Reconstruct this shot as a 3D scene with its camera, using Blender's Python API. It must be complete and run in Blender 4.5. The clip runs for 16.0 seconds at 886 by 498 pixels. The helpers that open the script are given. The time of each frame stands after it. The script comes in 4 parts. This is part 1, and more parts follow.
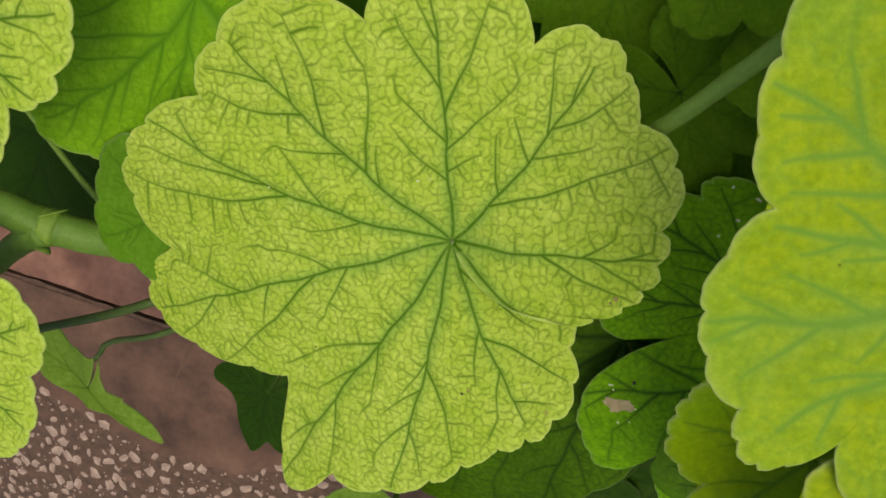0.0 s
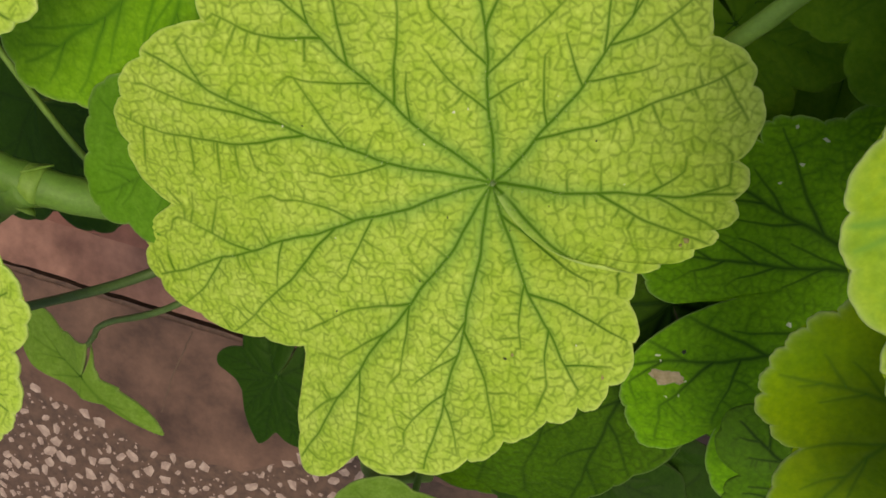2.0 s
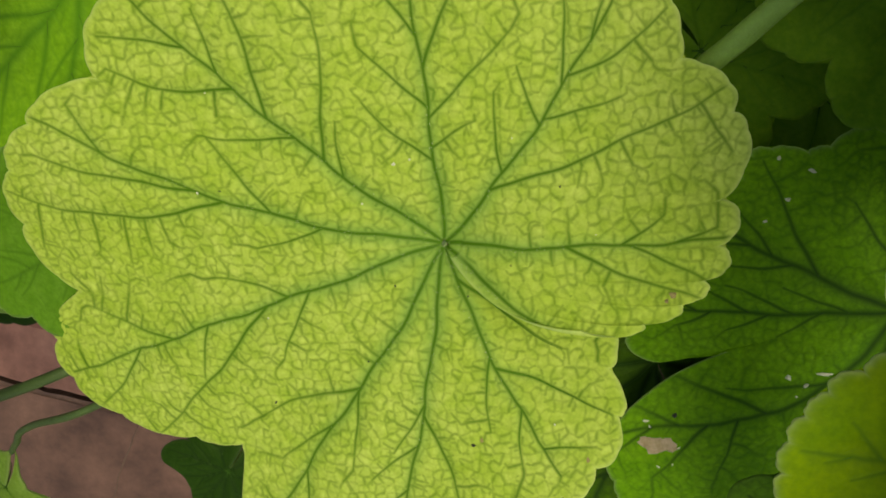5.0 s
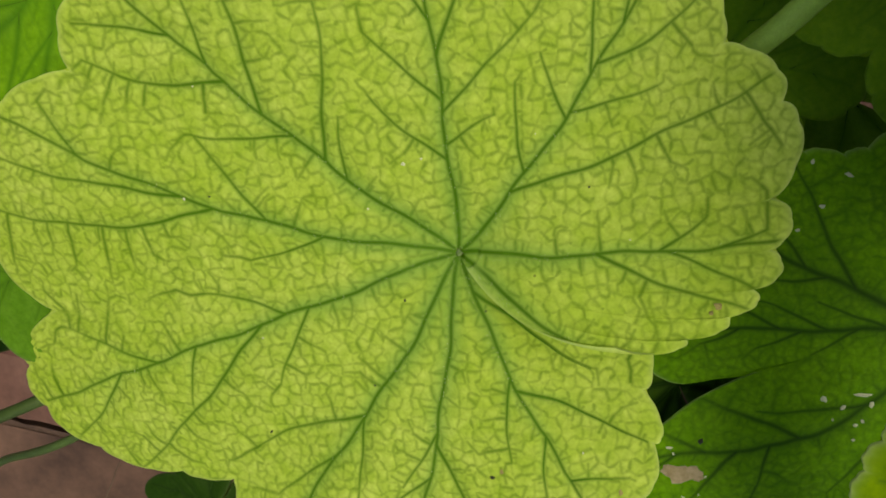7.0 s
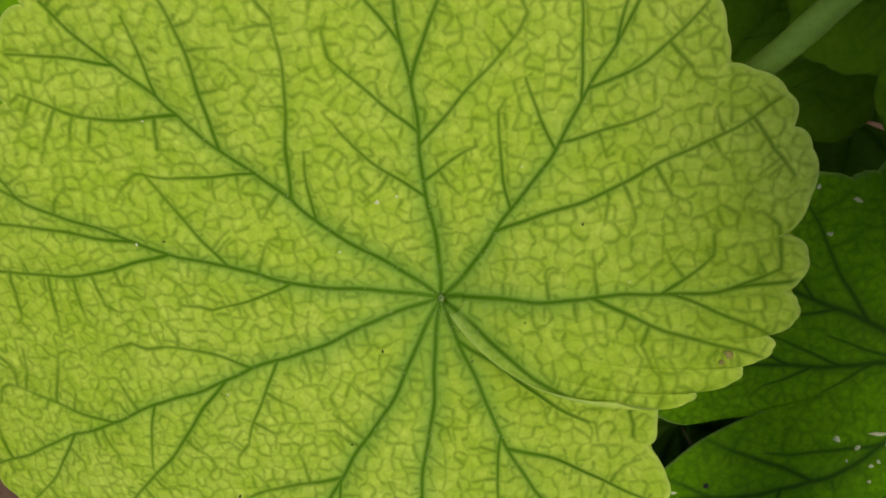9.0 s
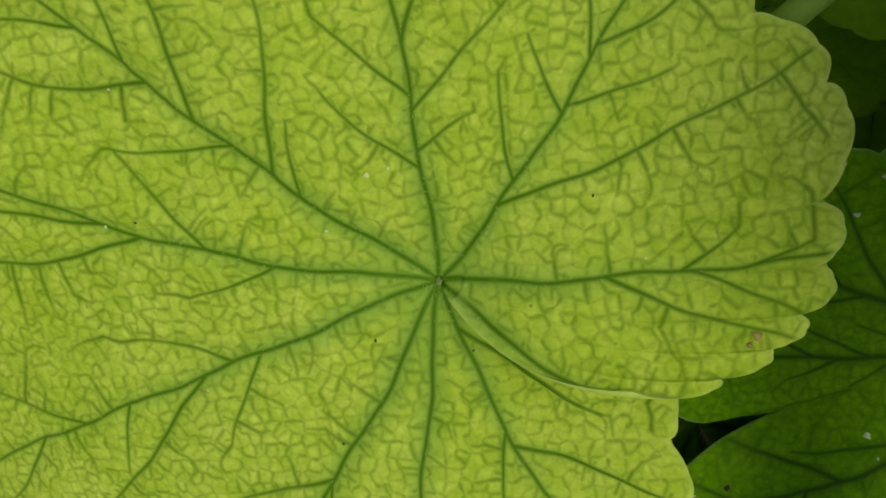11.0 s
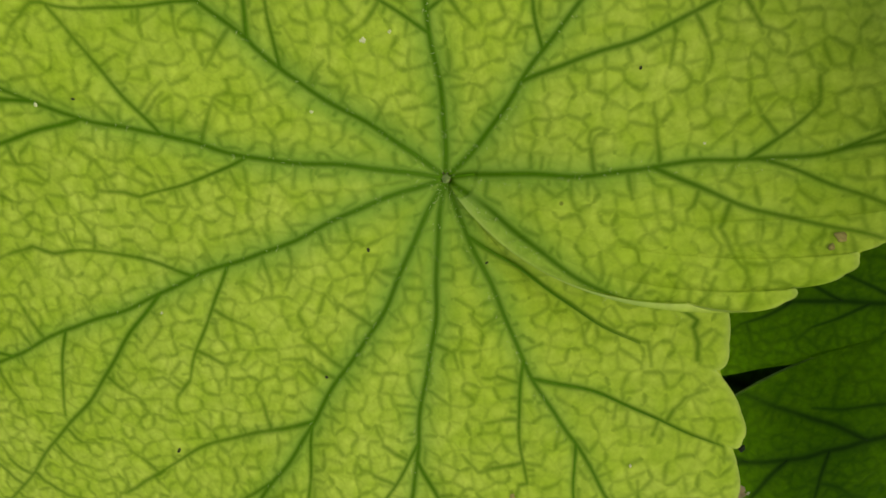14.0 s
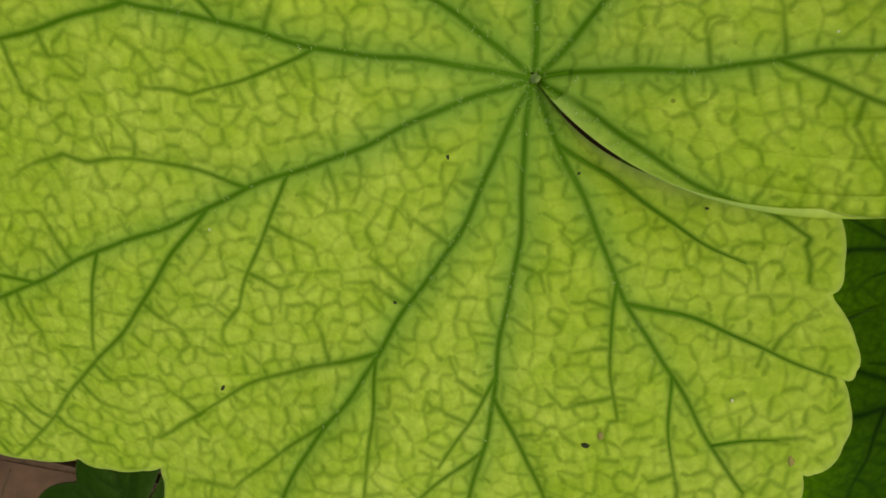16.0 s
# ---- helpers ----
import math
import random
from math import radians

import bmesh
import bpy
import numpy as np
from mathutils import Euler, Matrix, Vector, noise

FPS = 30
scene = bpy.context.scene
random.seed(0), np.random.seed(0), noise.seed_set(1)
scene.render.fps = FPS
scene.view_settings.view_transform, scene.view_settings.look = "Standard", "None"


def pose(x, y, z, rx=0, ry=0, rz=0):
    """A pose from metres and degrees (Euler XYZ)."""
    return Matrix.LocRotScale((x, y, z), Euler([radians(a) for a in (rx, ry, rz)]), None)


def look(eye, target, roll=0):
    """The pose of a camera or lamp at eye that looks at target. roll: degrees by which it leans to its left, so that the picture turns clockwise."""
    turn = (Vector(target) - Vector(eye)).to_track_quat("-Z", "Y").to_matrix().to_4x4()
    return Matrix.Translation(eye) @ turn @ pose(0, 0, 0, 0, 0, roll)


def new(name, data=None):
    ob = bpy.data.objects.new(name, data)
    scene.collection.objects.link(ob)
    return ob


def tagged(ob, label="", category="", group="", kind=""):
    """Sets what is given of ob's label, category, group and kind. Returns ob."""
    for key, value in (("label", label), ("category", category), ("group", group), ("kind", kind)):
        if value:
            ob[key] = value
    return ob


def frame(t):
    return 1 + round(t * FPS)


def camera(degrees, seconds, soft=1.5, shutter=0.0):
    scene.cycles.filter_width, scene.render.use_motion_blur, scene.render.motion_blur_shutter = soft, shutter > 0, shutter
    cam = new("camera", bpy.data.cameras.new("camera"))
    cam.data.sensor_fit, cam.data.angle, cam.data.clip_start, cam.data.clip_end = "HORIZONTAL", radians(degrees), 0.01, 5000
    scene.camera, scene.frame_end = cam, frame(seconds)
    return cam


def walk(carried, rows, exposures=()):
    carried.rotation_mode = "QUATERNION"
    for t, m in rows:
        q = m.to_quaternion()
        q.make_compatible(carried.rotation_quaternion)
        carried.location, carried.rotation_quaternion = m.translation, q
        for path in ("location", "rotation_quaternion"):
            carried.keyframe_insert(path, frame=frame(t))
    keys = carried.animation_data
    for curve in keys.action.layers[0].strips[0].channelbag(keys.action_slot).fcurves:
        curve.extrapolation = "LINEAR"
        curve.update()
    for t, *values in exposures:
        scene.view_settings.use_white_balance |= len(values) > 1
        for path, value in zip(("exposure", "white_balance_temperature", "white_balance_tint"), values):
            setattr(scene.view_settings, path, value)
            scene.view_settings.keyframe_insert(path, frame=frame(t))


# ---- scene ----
cam = camera(54, 16.0, soft=1.7)
# seconds, eye in metres, turn in degrees
PATH = [
    (0, 0.04106, 0.06206, 0.30296, -20.852, 14.231, -1.578),
    (0.5, 0.03393, 0.05575, 0.29976, -20.899, 14.071, -2.021),
    (1, 0.02903, 0.05018, 0.29605, -20.849, 14.015, -2.240),
    (1.5, 0.02798, 0.04644, 0.29424, -20.808, 13.733, -2.346),
    (2, 0.02810, 0.04402, 0.28872, -20.734, 13.452, -2.483),
    (2.5, 0.02573, 0.04398, 0.28565, -20.626, 12.950, -2.903),
    (3, 0.02559, 0.03918, 0.28340, -20.589, 12.144, -4.072),
    (3.5, 0.02566, 0.04236, 0.27881, -18.549, 11.708, -4.757),
    (4, 0.02677, 0.04123, 0.27414, -18.018, 11.180, -5.178),
    (6.5, 0.02201, 0.03392, 0.25922, -15.986, 9.553, -5.662),
    (7, 0.01990, 0.03234, 0.25597, -15.715, 9.380, -5.761),
    (7.5, 0.02000, 0.03089, 0.25246, -15.693, 9.103, -5.768),
    (8, 0.01948, 0.03280, 0.24938, -15.316, 8.688, -6.001),
    (10.5, 0.01919, 0.02908, 0.23751, -14.061, 8.300, -7.410),
    (11, 0.01830, 0.02640, 0.23571, -13.974, 8.615, -7.495),
    (11.5, 0.01538, 0.02339, 0.23491, -14.028, 8.698, -7.391),
    (12, 0.01512, 0.02200, 0.23268, -14.109, 8.514, -7.326),
    (12.5, 0.01457, 0.01998, 0.23055, -14.235, 8.299, -7.205),
    (13, 0.01414, 0.01916, 0.22697, -14.357, 7.497, -6.943),
    (13.5, 0.01159, 0.01536, 0.22417, -14.500, 6.759, -6.434),
    (14, 0.00938, 0.01346, 0.22173, -14.310, 6.037, -6.037),
    (14.5, 0.00754, 0.01221, 0.21990, -14.354, 5.442, -5.808),
    (15, 0.00482, 0.01157, 0.21812, -14.292, 4.504, -5.498),
    (15.5, 0.00304, 0.01019, 0.21592, -14.100, 4.342, -5.298),
    (16, -0.00266, 0.00500, 0.21589, -14.620, 4.200, -5.082),
]
walk(cam, [(t, pose(x, y, z, a, b, c)) for t, x, y, z, a, b, c in PATH], [(0, 0.27, 8000, 8), (4, 0.29, 8050, 8), (7, 0.17, 8400, 3), (11, -0.02, 9100, -5), (16, -0.1, 9600, -8)])

# ---- light: bright open shade under a pale sky ----
world = bpy.data.worlds.new("sky")
scene.world = world
world.use_nodes = True
wn, wl = world.node_tree.nodes, world.node_tree.links
sky = wn.new("ShaderNodeTexSky")
sky.sky_type, sky.sun_disc = "NISHITA", False
sky.sun_elevation, sky.sun_rotation = radians(76), radians(80)
sky.air_density, sky.dust_density = 1.0, 4.0
wn["Background"].inputs["Strength"].default_value = 0.13
wl.new(sky.outputs["Color"], wn["Background"].inputs["Color"])

sun_data = bpy.data.lights.new("sun", "SUN")
sun_data.energy, sun_data.angle, sun_data.color = 1.55, radians(30), (1.0, 0.95, 0.86)
sun = new("sun", sun_data)
sun.matrix_world = look((0.33, 0.06, 1.42), (0, 0, 0.1))

LEAF_Z = 0.1378  # height of the main leaf's centre over the floor


# ---- materials ----
def nodes_of(name):
    m = bpy.data.materials.new(name)
    m.use_nodes = True
    n = m.node_tree.nodes
    return m, n, m.node_tree.links, n["Principled BSDF"], n["Material Output"]


def ramp(n, stops):
    r = n.new("ShaderNodeValToRGB")
    while len(r.color_ramp.elements) < len(stops):
        r.color_ramp.elements.new(0.5)
    for e, (p, c) in zip(r.color_ramp.elements, stops):
        e.position, e.color = p, (*c, 1)
    return r


def mixer(n, l, fac, a, b, mode="MIX"):
    """A colour mix; fac, a and b are sockets or values."""
    x = n.new("ShaderNodeMix")
    x.data_type, x.blend_type, x.clamp_factor = "RGBA", mode, True
    for socket, v in ((x.inputs["Factor"], fac), (x.inputs["A"], a), (x.inputs["B"], b)):
        if hasattr(v, "links"):
            l.new(v, socket)
        else:
            socket.default_value = v if isinstance(v, (int, float)) else (*v, 1)
    return x.outputs["Result"]


def times(n, l, a, k, add=0.0):
    x = n.new("ShaderNodeMath")
    x.operation = "MULTIPLY_ADD"
    l.new(a, x.inputs[0])
    x.inputs[1].default_value, x.inputs[2].default_value = k, add
    return x.outputs[0]


def grain(n, l, co, scale, detail=4.0, rough=0.6):
    t = n.new("ShaderNodeTexNoise")
    t.inputs["Scale"].default_value, t.inputs["Detail"].default_value, t.inputs["Roughness"].default_value = scale, detail, rough
    l.new(co, t.inputs["Vector"])
    return t.outputs["Fac"]


def leaf_material(name, blade, deep, vein, halo, rough=0.58, through_light=0.28, net=0.25, rim=0.4):
    """Leaf skin: blade colour with a darker patchy tone, veins, the bluish band along the large veins, a pale rim, fine cells."""
    m, n, l, p, out = nodes_of(name)
    co = n.new("ShaderNodeTexCoord").outputs["Object"]

    def attr(a):
        x = n.new("ShaderNodeAttribute")
        x.attribute_name = a
        return x.outputs["Fac"]

    patch = ramp(n, [(0.35, (0, 0, 0)), (0.7, (1, 1, 1))])
    l.new(grain(n, l, co, 45, 3), patch.inputs[0])
    col = mixer(n, l, patch.outputs[0], blade, deep)
    fine = ramp(n, [(0.3, (0.74, 0.8, 0.7)), (0.7, (1.16, 1.13, 1.25))])
    l.new(grain(n, l, co, 900, 3), fine.inputs[0])
    col = mixer(n, l, 0.7, col, fine.outputs[0], "MULTIPLY")
    mid = ramp(n, [(0.34, (0.80, 0.87, 0.6)), (0.66, (1.1, 1.06, 1.15))])
    l.new(grain(n, l, co, 330, 2), mid.inputs[0])
    col = mixer(n, l, 0.8, col, mid.outputs[0], "MULTIPLY")
    # finest closed cells of the skin
    warp = n.new("ShaderNodeVectorMath")
    warp.operation = "MULTIPLY_ADD"
    tx = n.new("ShaderNodeTexNoise")
    tx.inputs["Scale"].default_value = 500
    l.new(co, tx.inputs["Vector"])
    l.new(tx.outputs["Color"], warp.inputs[0])
    warp.inputs[1].default_value = (0.0022, 0.0022, 0.0022)
    l.new(co, warp.inputs[2])
    vor = n.new("ShaderNodeTexVoronoi")
    vor.feature = "DISTANCE_TO_EDGE"
    vor.inputs["Scale"].default_value = 540
    l.new(warp.outputs[0], vor.inputs["Vector"])
    cells = ramp(n, [(0.0, (1, 1, 1)), (0.2, (0, 0, 0))])
    cells.color_ramp.interpolation = "EASE"
    l.new(vor.outputs["Distance"], cells.inputs[0])
    fade = ramp(n, [(0.32, (0.15, 0.15, 0.15)), (0.58, (1, 1, 1))])
    l.new(grain(n, l, co, 420, 2), fade.inputs[0])
    broken = mixer(n, l, 1.0, cells.outputs[0], fade.outputs[0], "MULTIPLY")
    col = mixer(n, l, times(n, l, broken, net), col, vein)
    puff = ramp(n, [(0.0, (0, 0, 0)), (0.3, (1, 1, 1))])
    l.new(vor.outputs["Distance"], puff.inputs[0])
    col = mixer(n, l, attr("halo"), col, halo)
    col = mixer(n, l, attr("vein"), col, vein)
    col = mixer(n, l, times(n, l, attr("rim"), rim), col, (0.62, 0.72, 0.42))
    dots = ramp(n, [(0.0, (1, 1, 1)), (0.018, (1, 1, 1)), (0.024, (0, 0, 0))])
    speck = n.new("ShaderNodeTexVoronoi")
    speck.inputs["Scale"].default_value = 95
    l.new(co, speck.inputs["Vector"])
    l.new(speck.outputs["Distance"], dots.inputs[0])
    col = mixer(n, l, times(n, l, dots.outputs[0], 0.6), col, (0.05, 0.05, 0.015))
    l.new(col, p.inputs["Base Color"])
    p.inputs["Roughness"].default_value = rough
    p.inputs["Specular IOR Level"].default_value = 0.1
    bump = n.new("ShaderNodeBump")
    bump.inputs["Strength"].default_value, bump.inputs["Distance"].default_value = 0.35, 0.0003
    l.new(mixer(n, l, 0.6, grain(n, l, co, 1400, 2), puff.outputs[0]), bump.inputs["Height"])
    l.new(bump.outputs[0], p.inputs["Normal"])
    tr = n.new("ShaderNodeBsdfTranslucent")
    l.new(col, tr.inputs["Color"])
    l.new(bump.outputs[0], tr.inputs["Normal"])
    mx = n.new("ShaderNodeMixShader")
    mx.inputs[0].default_value = through_light
    l.new(p.outputs[0], mx.inputs[1])
    l.new(tr.outputs[0], mx.inputs[2])
    l.new(mx.outputs[0], out.inputs["Surface"])
    return m


def plain_material(name, light, dark, scale, rough, bump_depth, bump_scale, gloss=0.3):
    """A skin with two tones in patches, fine grain and relief."""
    m, n, l, p, out = nodes_of(name)
    co = n.new("ShaderNodeTexCoord").outputs["Object"]
    r = ramp(n, [(0.32, dark), (0.68, light)])
    l.new(grain(n, l, co, scale, 5), r.inputs[0])
    f = ramp(n, [(0.3, (0.85, 0.85, 0.85)), (0.7, (1.1, 1.1, 1.1))])
    l.new(grain(n, l, co, scale * 9, 3), f.inputs[0])
    l.new(mixer(n, l, 0.8, r.outputs[0], f.outputs[0], "MULTIPLY"), p.inputs["Base Color"])
    p.inputs["Roughness"].default_value, p.inputs["Specular IOR Level"].default_value = rough, gloss
    b = n.new("ShaderNodeBump")
    b.inputs["Strength"].default_value, b.inputs["Distance"].default_value = 0.5, bump_depth
    l.new(grain(n, l, co, bump_scale, 3), b.inputs["Height"])
    l.new(b.outputs[0], p.inputs["Normal"])
    return m


LIME = leaf_material("lime_leaf", (0.445, 0.60, 0.105), (0.38, 0.55, 0.065), (0.045, 0.14, 0.003), (0.175, 0.36, 0.065), net=0.12, rim=0.28)


# ---- building tools ----
def mesh_object(name, verts, faces, material, parent=None, smooth=True, label=""):
    me = bpy.data.meshes.new(name)
    me.from_pydata([tuple(v) for v in verts], [], faces)
    if smooth:
        me.polygons.foreach_set("use_smooth", [True] * len(me.polygons))
    me.materials.append(material)
    me.update()
    ob = new(name, me)
    ob.parent = parent
    if label:
        ob["label"] = label
    return ob


def thing(name, m, label, category, group=""):
    ob = new(name)
    ob.matrix_world = m
    ob.empty_display_size = 0.01
    return tagged(ob, label, category, group)


def smooth_line(points, steps):
    """A Catmull-Rom line through points."""
    p = np.array(points, float)
    p = np.vstack([2 * p[0] - p[1], p, 2 * p[-1] - p[-2]])
    rows = []
    for i in range(1, len(p) - 2):
        t = np.linspace(0, 1, steps, endpoint=False)[:, None]
        a, b, c, d = p[i - 1], p[i], p[i + 1], p[i + 2]
        rows.append(0.5 * (2 * b + (c - a) * t + (2 * a - 5 * b + 4 * c - d) * t**2 + (3 * b - a - 3 * c + d) * t**3))
    return np.vstack(rows + [p[-2:-1]])


def tube_data(line, radii, sides=10, wobble=0.0, flat=1.0):
    """Vertices and faces of a round, tapering, capped tube along line."""
    line = np.array(line, float)
    r = np.interp(np.linspace(0, 1, len(line)), np.linspace(0, 1, len(radii)), radii)
    tang = np.gradient(line, axis=0)
    tang /= np.linalg.norm(tang, axis=1)[:, None] + 1e-12
    up = np.array([0.0, 0.0, 1.0]) if abs(tang[0][2]) < 0.9 else np.array([1.0, 0.0, 0.0])
    verts, faces = [], []
    for i, (c, t) in enumerate(zip(line, tang)):
        s = np.cross(t, up)
        s /= np.linalg.norm(s) + 1e-12
        up = np.cross(s, t)
        for k in range(sides):
            a = 2 * math.pi * k / sides
            q = r[i] * (1 + wobble * math.sin(3 * a + i * 0.7) + wobble * math.sin(i * 1.3))
            verts.append(c + q * (math.cos(a) * s + flat * math.sin(a) * up))
        if i:
            o = (i - 1) * sides
            faces += [(o + k, o + (k + 1) % sides, o + sides + (k + 1) % sides, o + sides + k) for k in range(sides)]
    faces.append(tuple(range(sides - 1, -1, -1)))
    faces.append(tuple(range((len(line) - 1) * sides, len(line) * sides)))
    return verts, faces


def tube(name, line, radii, material, parent=None, sides=10, wobble=0.0, flat=1.0, label=""):
    v, f = tube_data(line, radii, sides, wobble, flat)
    return mesh_object(name, v, f, material, parent, label=label)


# ---- leaves: all lengths of a leaf in millimetres, angles in degrees ----
def margin(lobes, depth, seed):
    """The edge radius by angle. A lobe: first angle, radius there, radii at one and two thirds of it, number of crenations;
    the next lobe closes it."""
    def radius(deg):
        out = np.zeros_like(deg)
        rng = np.random.RandomState(seed)
        for (a0, r0, r1, r2, count), nxt in zip(lobes[:-1], lobes[1:]):
            a1, r3 = nxt[0], nxt[1]
            k = (deg >= a0 - 1e-6) & (deg <= a1 + 1e-6)
            u = np.clip((deg[k] - a0) / (a1 - a0), 0, 1)
            base = (r0 * (1 - u) * (1 - 3 * u) * (1 - 1.5 * u) + r1 * 9 * u * (1 - u) * (1 - 1.5 * u)
                    - r2 * 4.5 * u * (1 - u) * (1 - 3 * u) + r3 * u * (1 - 3 * u) * (1 - 1.5 * u))
            w = u + 0.05 * np.sin(2 * math.pi * u + rng.uniform(0, 6)) * u * (1 - u) * 4
            s = np.abs(np.sin(math.pi * count * w)) ** 0.5
            size = 0.7 + 0.6 * rng.rand(count + 1)[np.minimum((w * count).astype(int), count)]
            teeth = np.abs(np.sin(math.pi * count * 2.6 * w + rng.uniform(0, 3))) * rng.uniform(0.5, 1.0)
            out[k] = base + depth * (size * (s - 0.25) + 0.2 * teeth)
        return out
    return radius


def vein_line(start, h0, h1, length, step=0.5, seed=0):
    """A vein from start whose heading turns evenly from h0 to h1, with a slight wander."""
    n = max(3, int(length / step))
    t = (np.arange(n) + 0.5) / n
    rng = np.random.RandomState(seed)
    bend = h0 + (h1 - h0) * t if np.isscalar(h0) else np.interp(t, np.linspace(0, 1, len(h0)), h0)
    h = np.radians(bend + 5 * np.sin(t * length * 0.35 + rng.uniform(0, 6)) + 3 * np.sin(t * length * 0.9 + rng.uniform(0, 6)))
    d = np.stack([np.cos(h), np.sin(h)], 1) * (length / n)
    return np.vstack([[start], np.array(start) + np.cumsum(d, 0)])


def grow_net(seeds, inside, stages, seed, box):
    """Fine veins that branch off the large ones towards every open patch of the blade, coarse ones first.
    Returns nodes, parents, weights, stage of each node and the number of seeds."""
    rng = np.random.RandomState(seed)
    nodes = np.array(seeds)
    base = len(nodes)
    parent, stage = [-1] * base, [0] * base
    for level, spacing in enumerate(stages):
        x, y = np.meshgrid(np.arange(box[0], box[1], spacing), np.arange(box[2], box[3], spacing))
        goals = np.stack([x.ravel(), y.ravel()], 1) + rng.uniform(-0.5, 0.5, (x.size, 2)) * spacing
        goals = goals[inside(goals)]
        step, kill = min(0.8, spacing * 0.4), spacing * 0.6
        near_d, near_i = np.full(len(goals), 1e9), np.zeros(len(goals), int)
        fresh = np.arange(len(nodes))
        for _ in range(70):
            for c in range(0, len(fresh), 400):
                part_of = fresh[c:c + 400]
                d = np.hypot(goals[:, :1] - nodes[part_of, 0][None], goals[:, 1:] - nodes[part_of, 1][None])
                k = d.argmin(1)
                dk = d[np.arange(len(goals)), k]
                better = dk < near_d
                near_d[better], near_i[better] = dk[better], part_of[k[better]]
            keep = near_d > kill
            goals, near_d, near_i = goals[keep], near_d[keep], near_i[keep]
            if not len(goals):
                break
            d = goals - nodes[near_i]
            d /= np.linalg.norm(d, axis=1)[:, None] + 1e-9
            who, inv = np.unique(near_i, return_inverse=True)
            way = np.zeros((len(who), 2))
            np.add.at(way, inv, d)
            way /= np.linalg.norm(way, axis=1)[:, None] + 1e-9
            way += rng.uniform(-0.1, 0.1, way.shape)
            way /= np.linalg.norm(way, axis=1)[:, None] + 1e-9
            fresh = np.arange(len(nodes), len(nodes) + len(who))
            nodes = np.vstack([nodes, nodes[who] + way * step])
            parent += [int(i) for i in who]
            stage += [level] * len(who)
    weight = np.ones(len(nodes))
    for i in range(len(nodes) - 1, base - 1, -1):
        if parent[i] >= base:
            weight[parent[i]] += weight[i]
    return nodes, np.array(parent), weight, np.array(stage), base


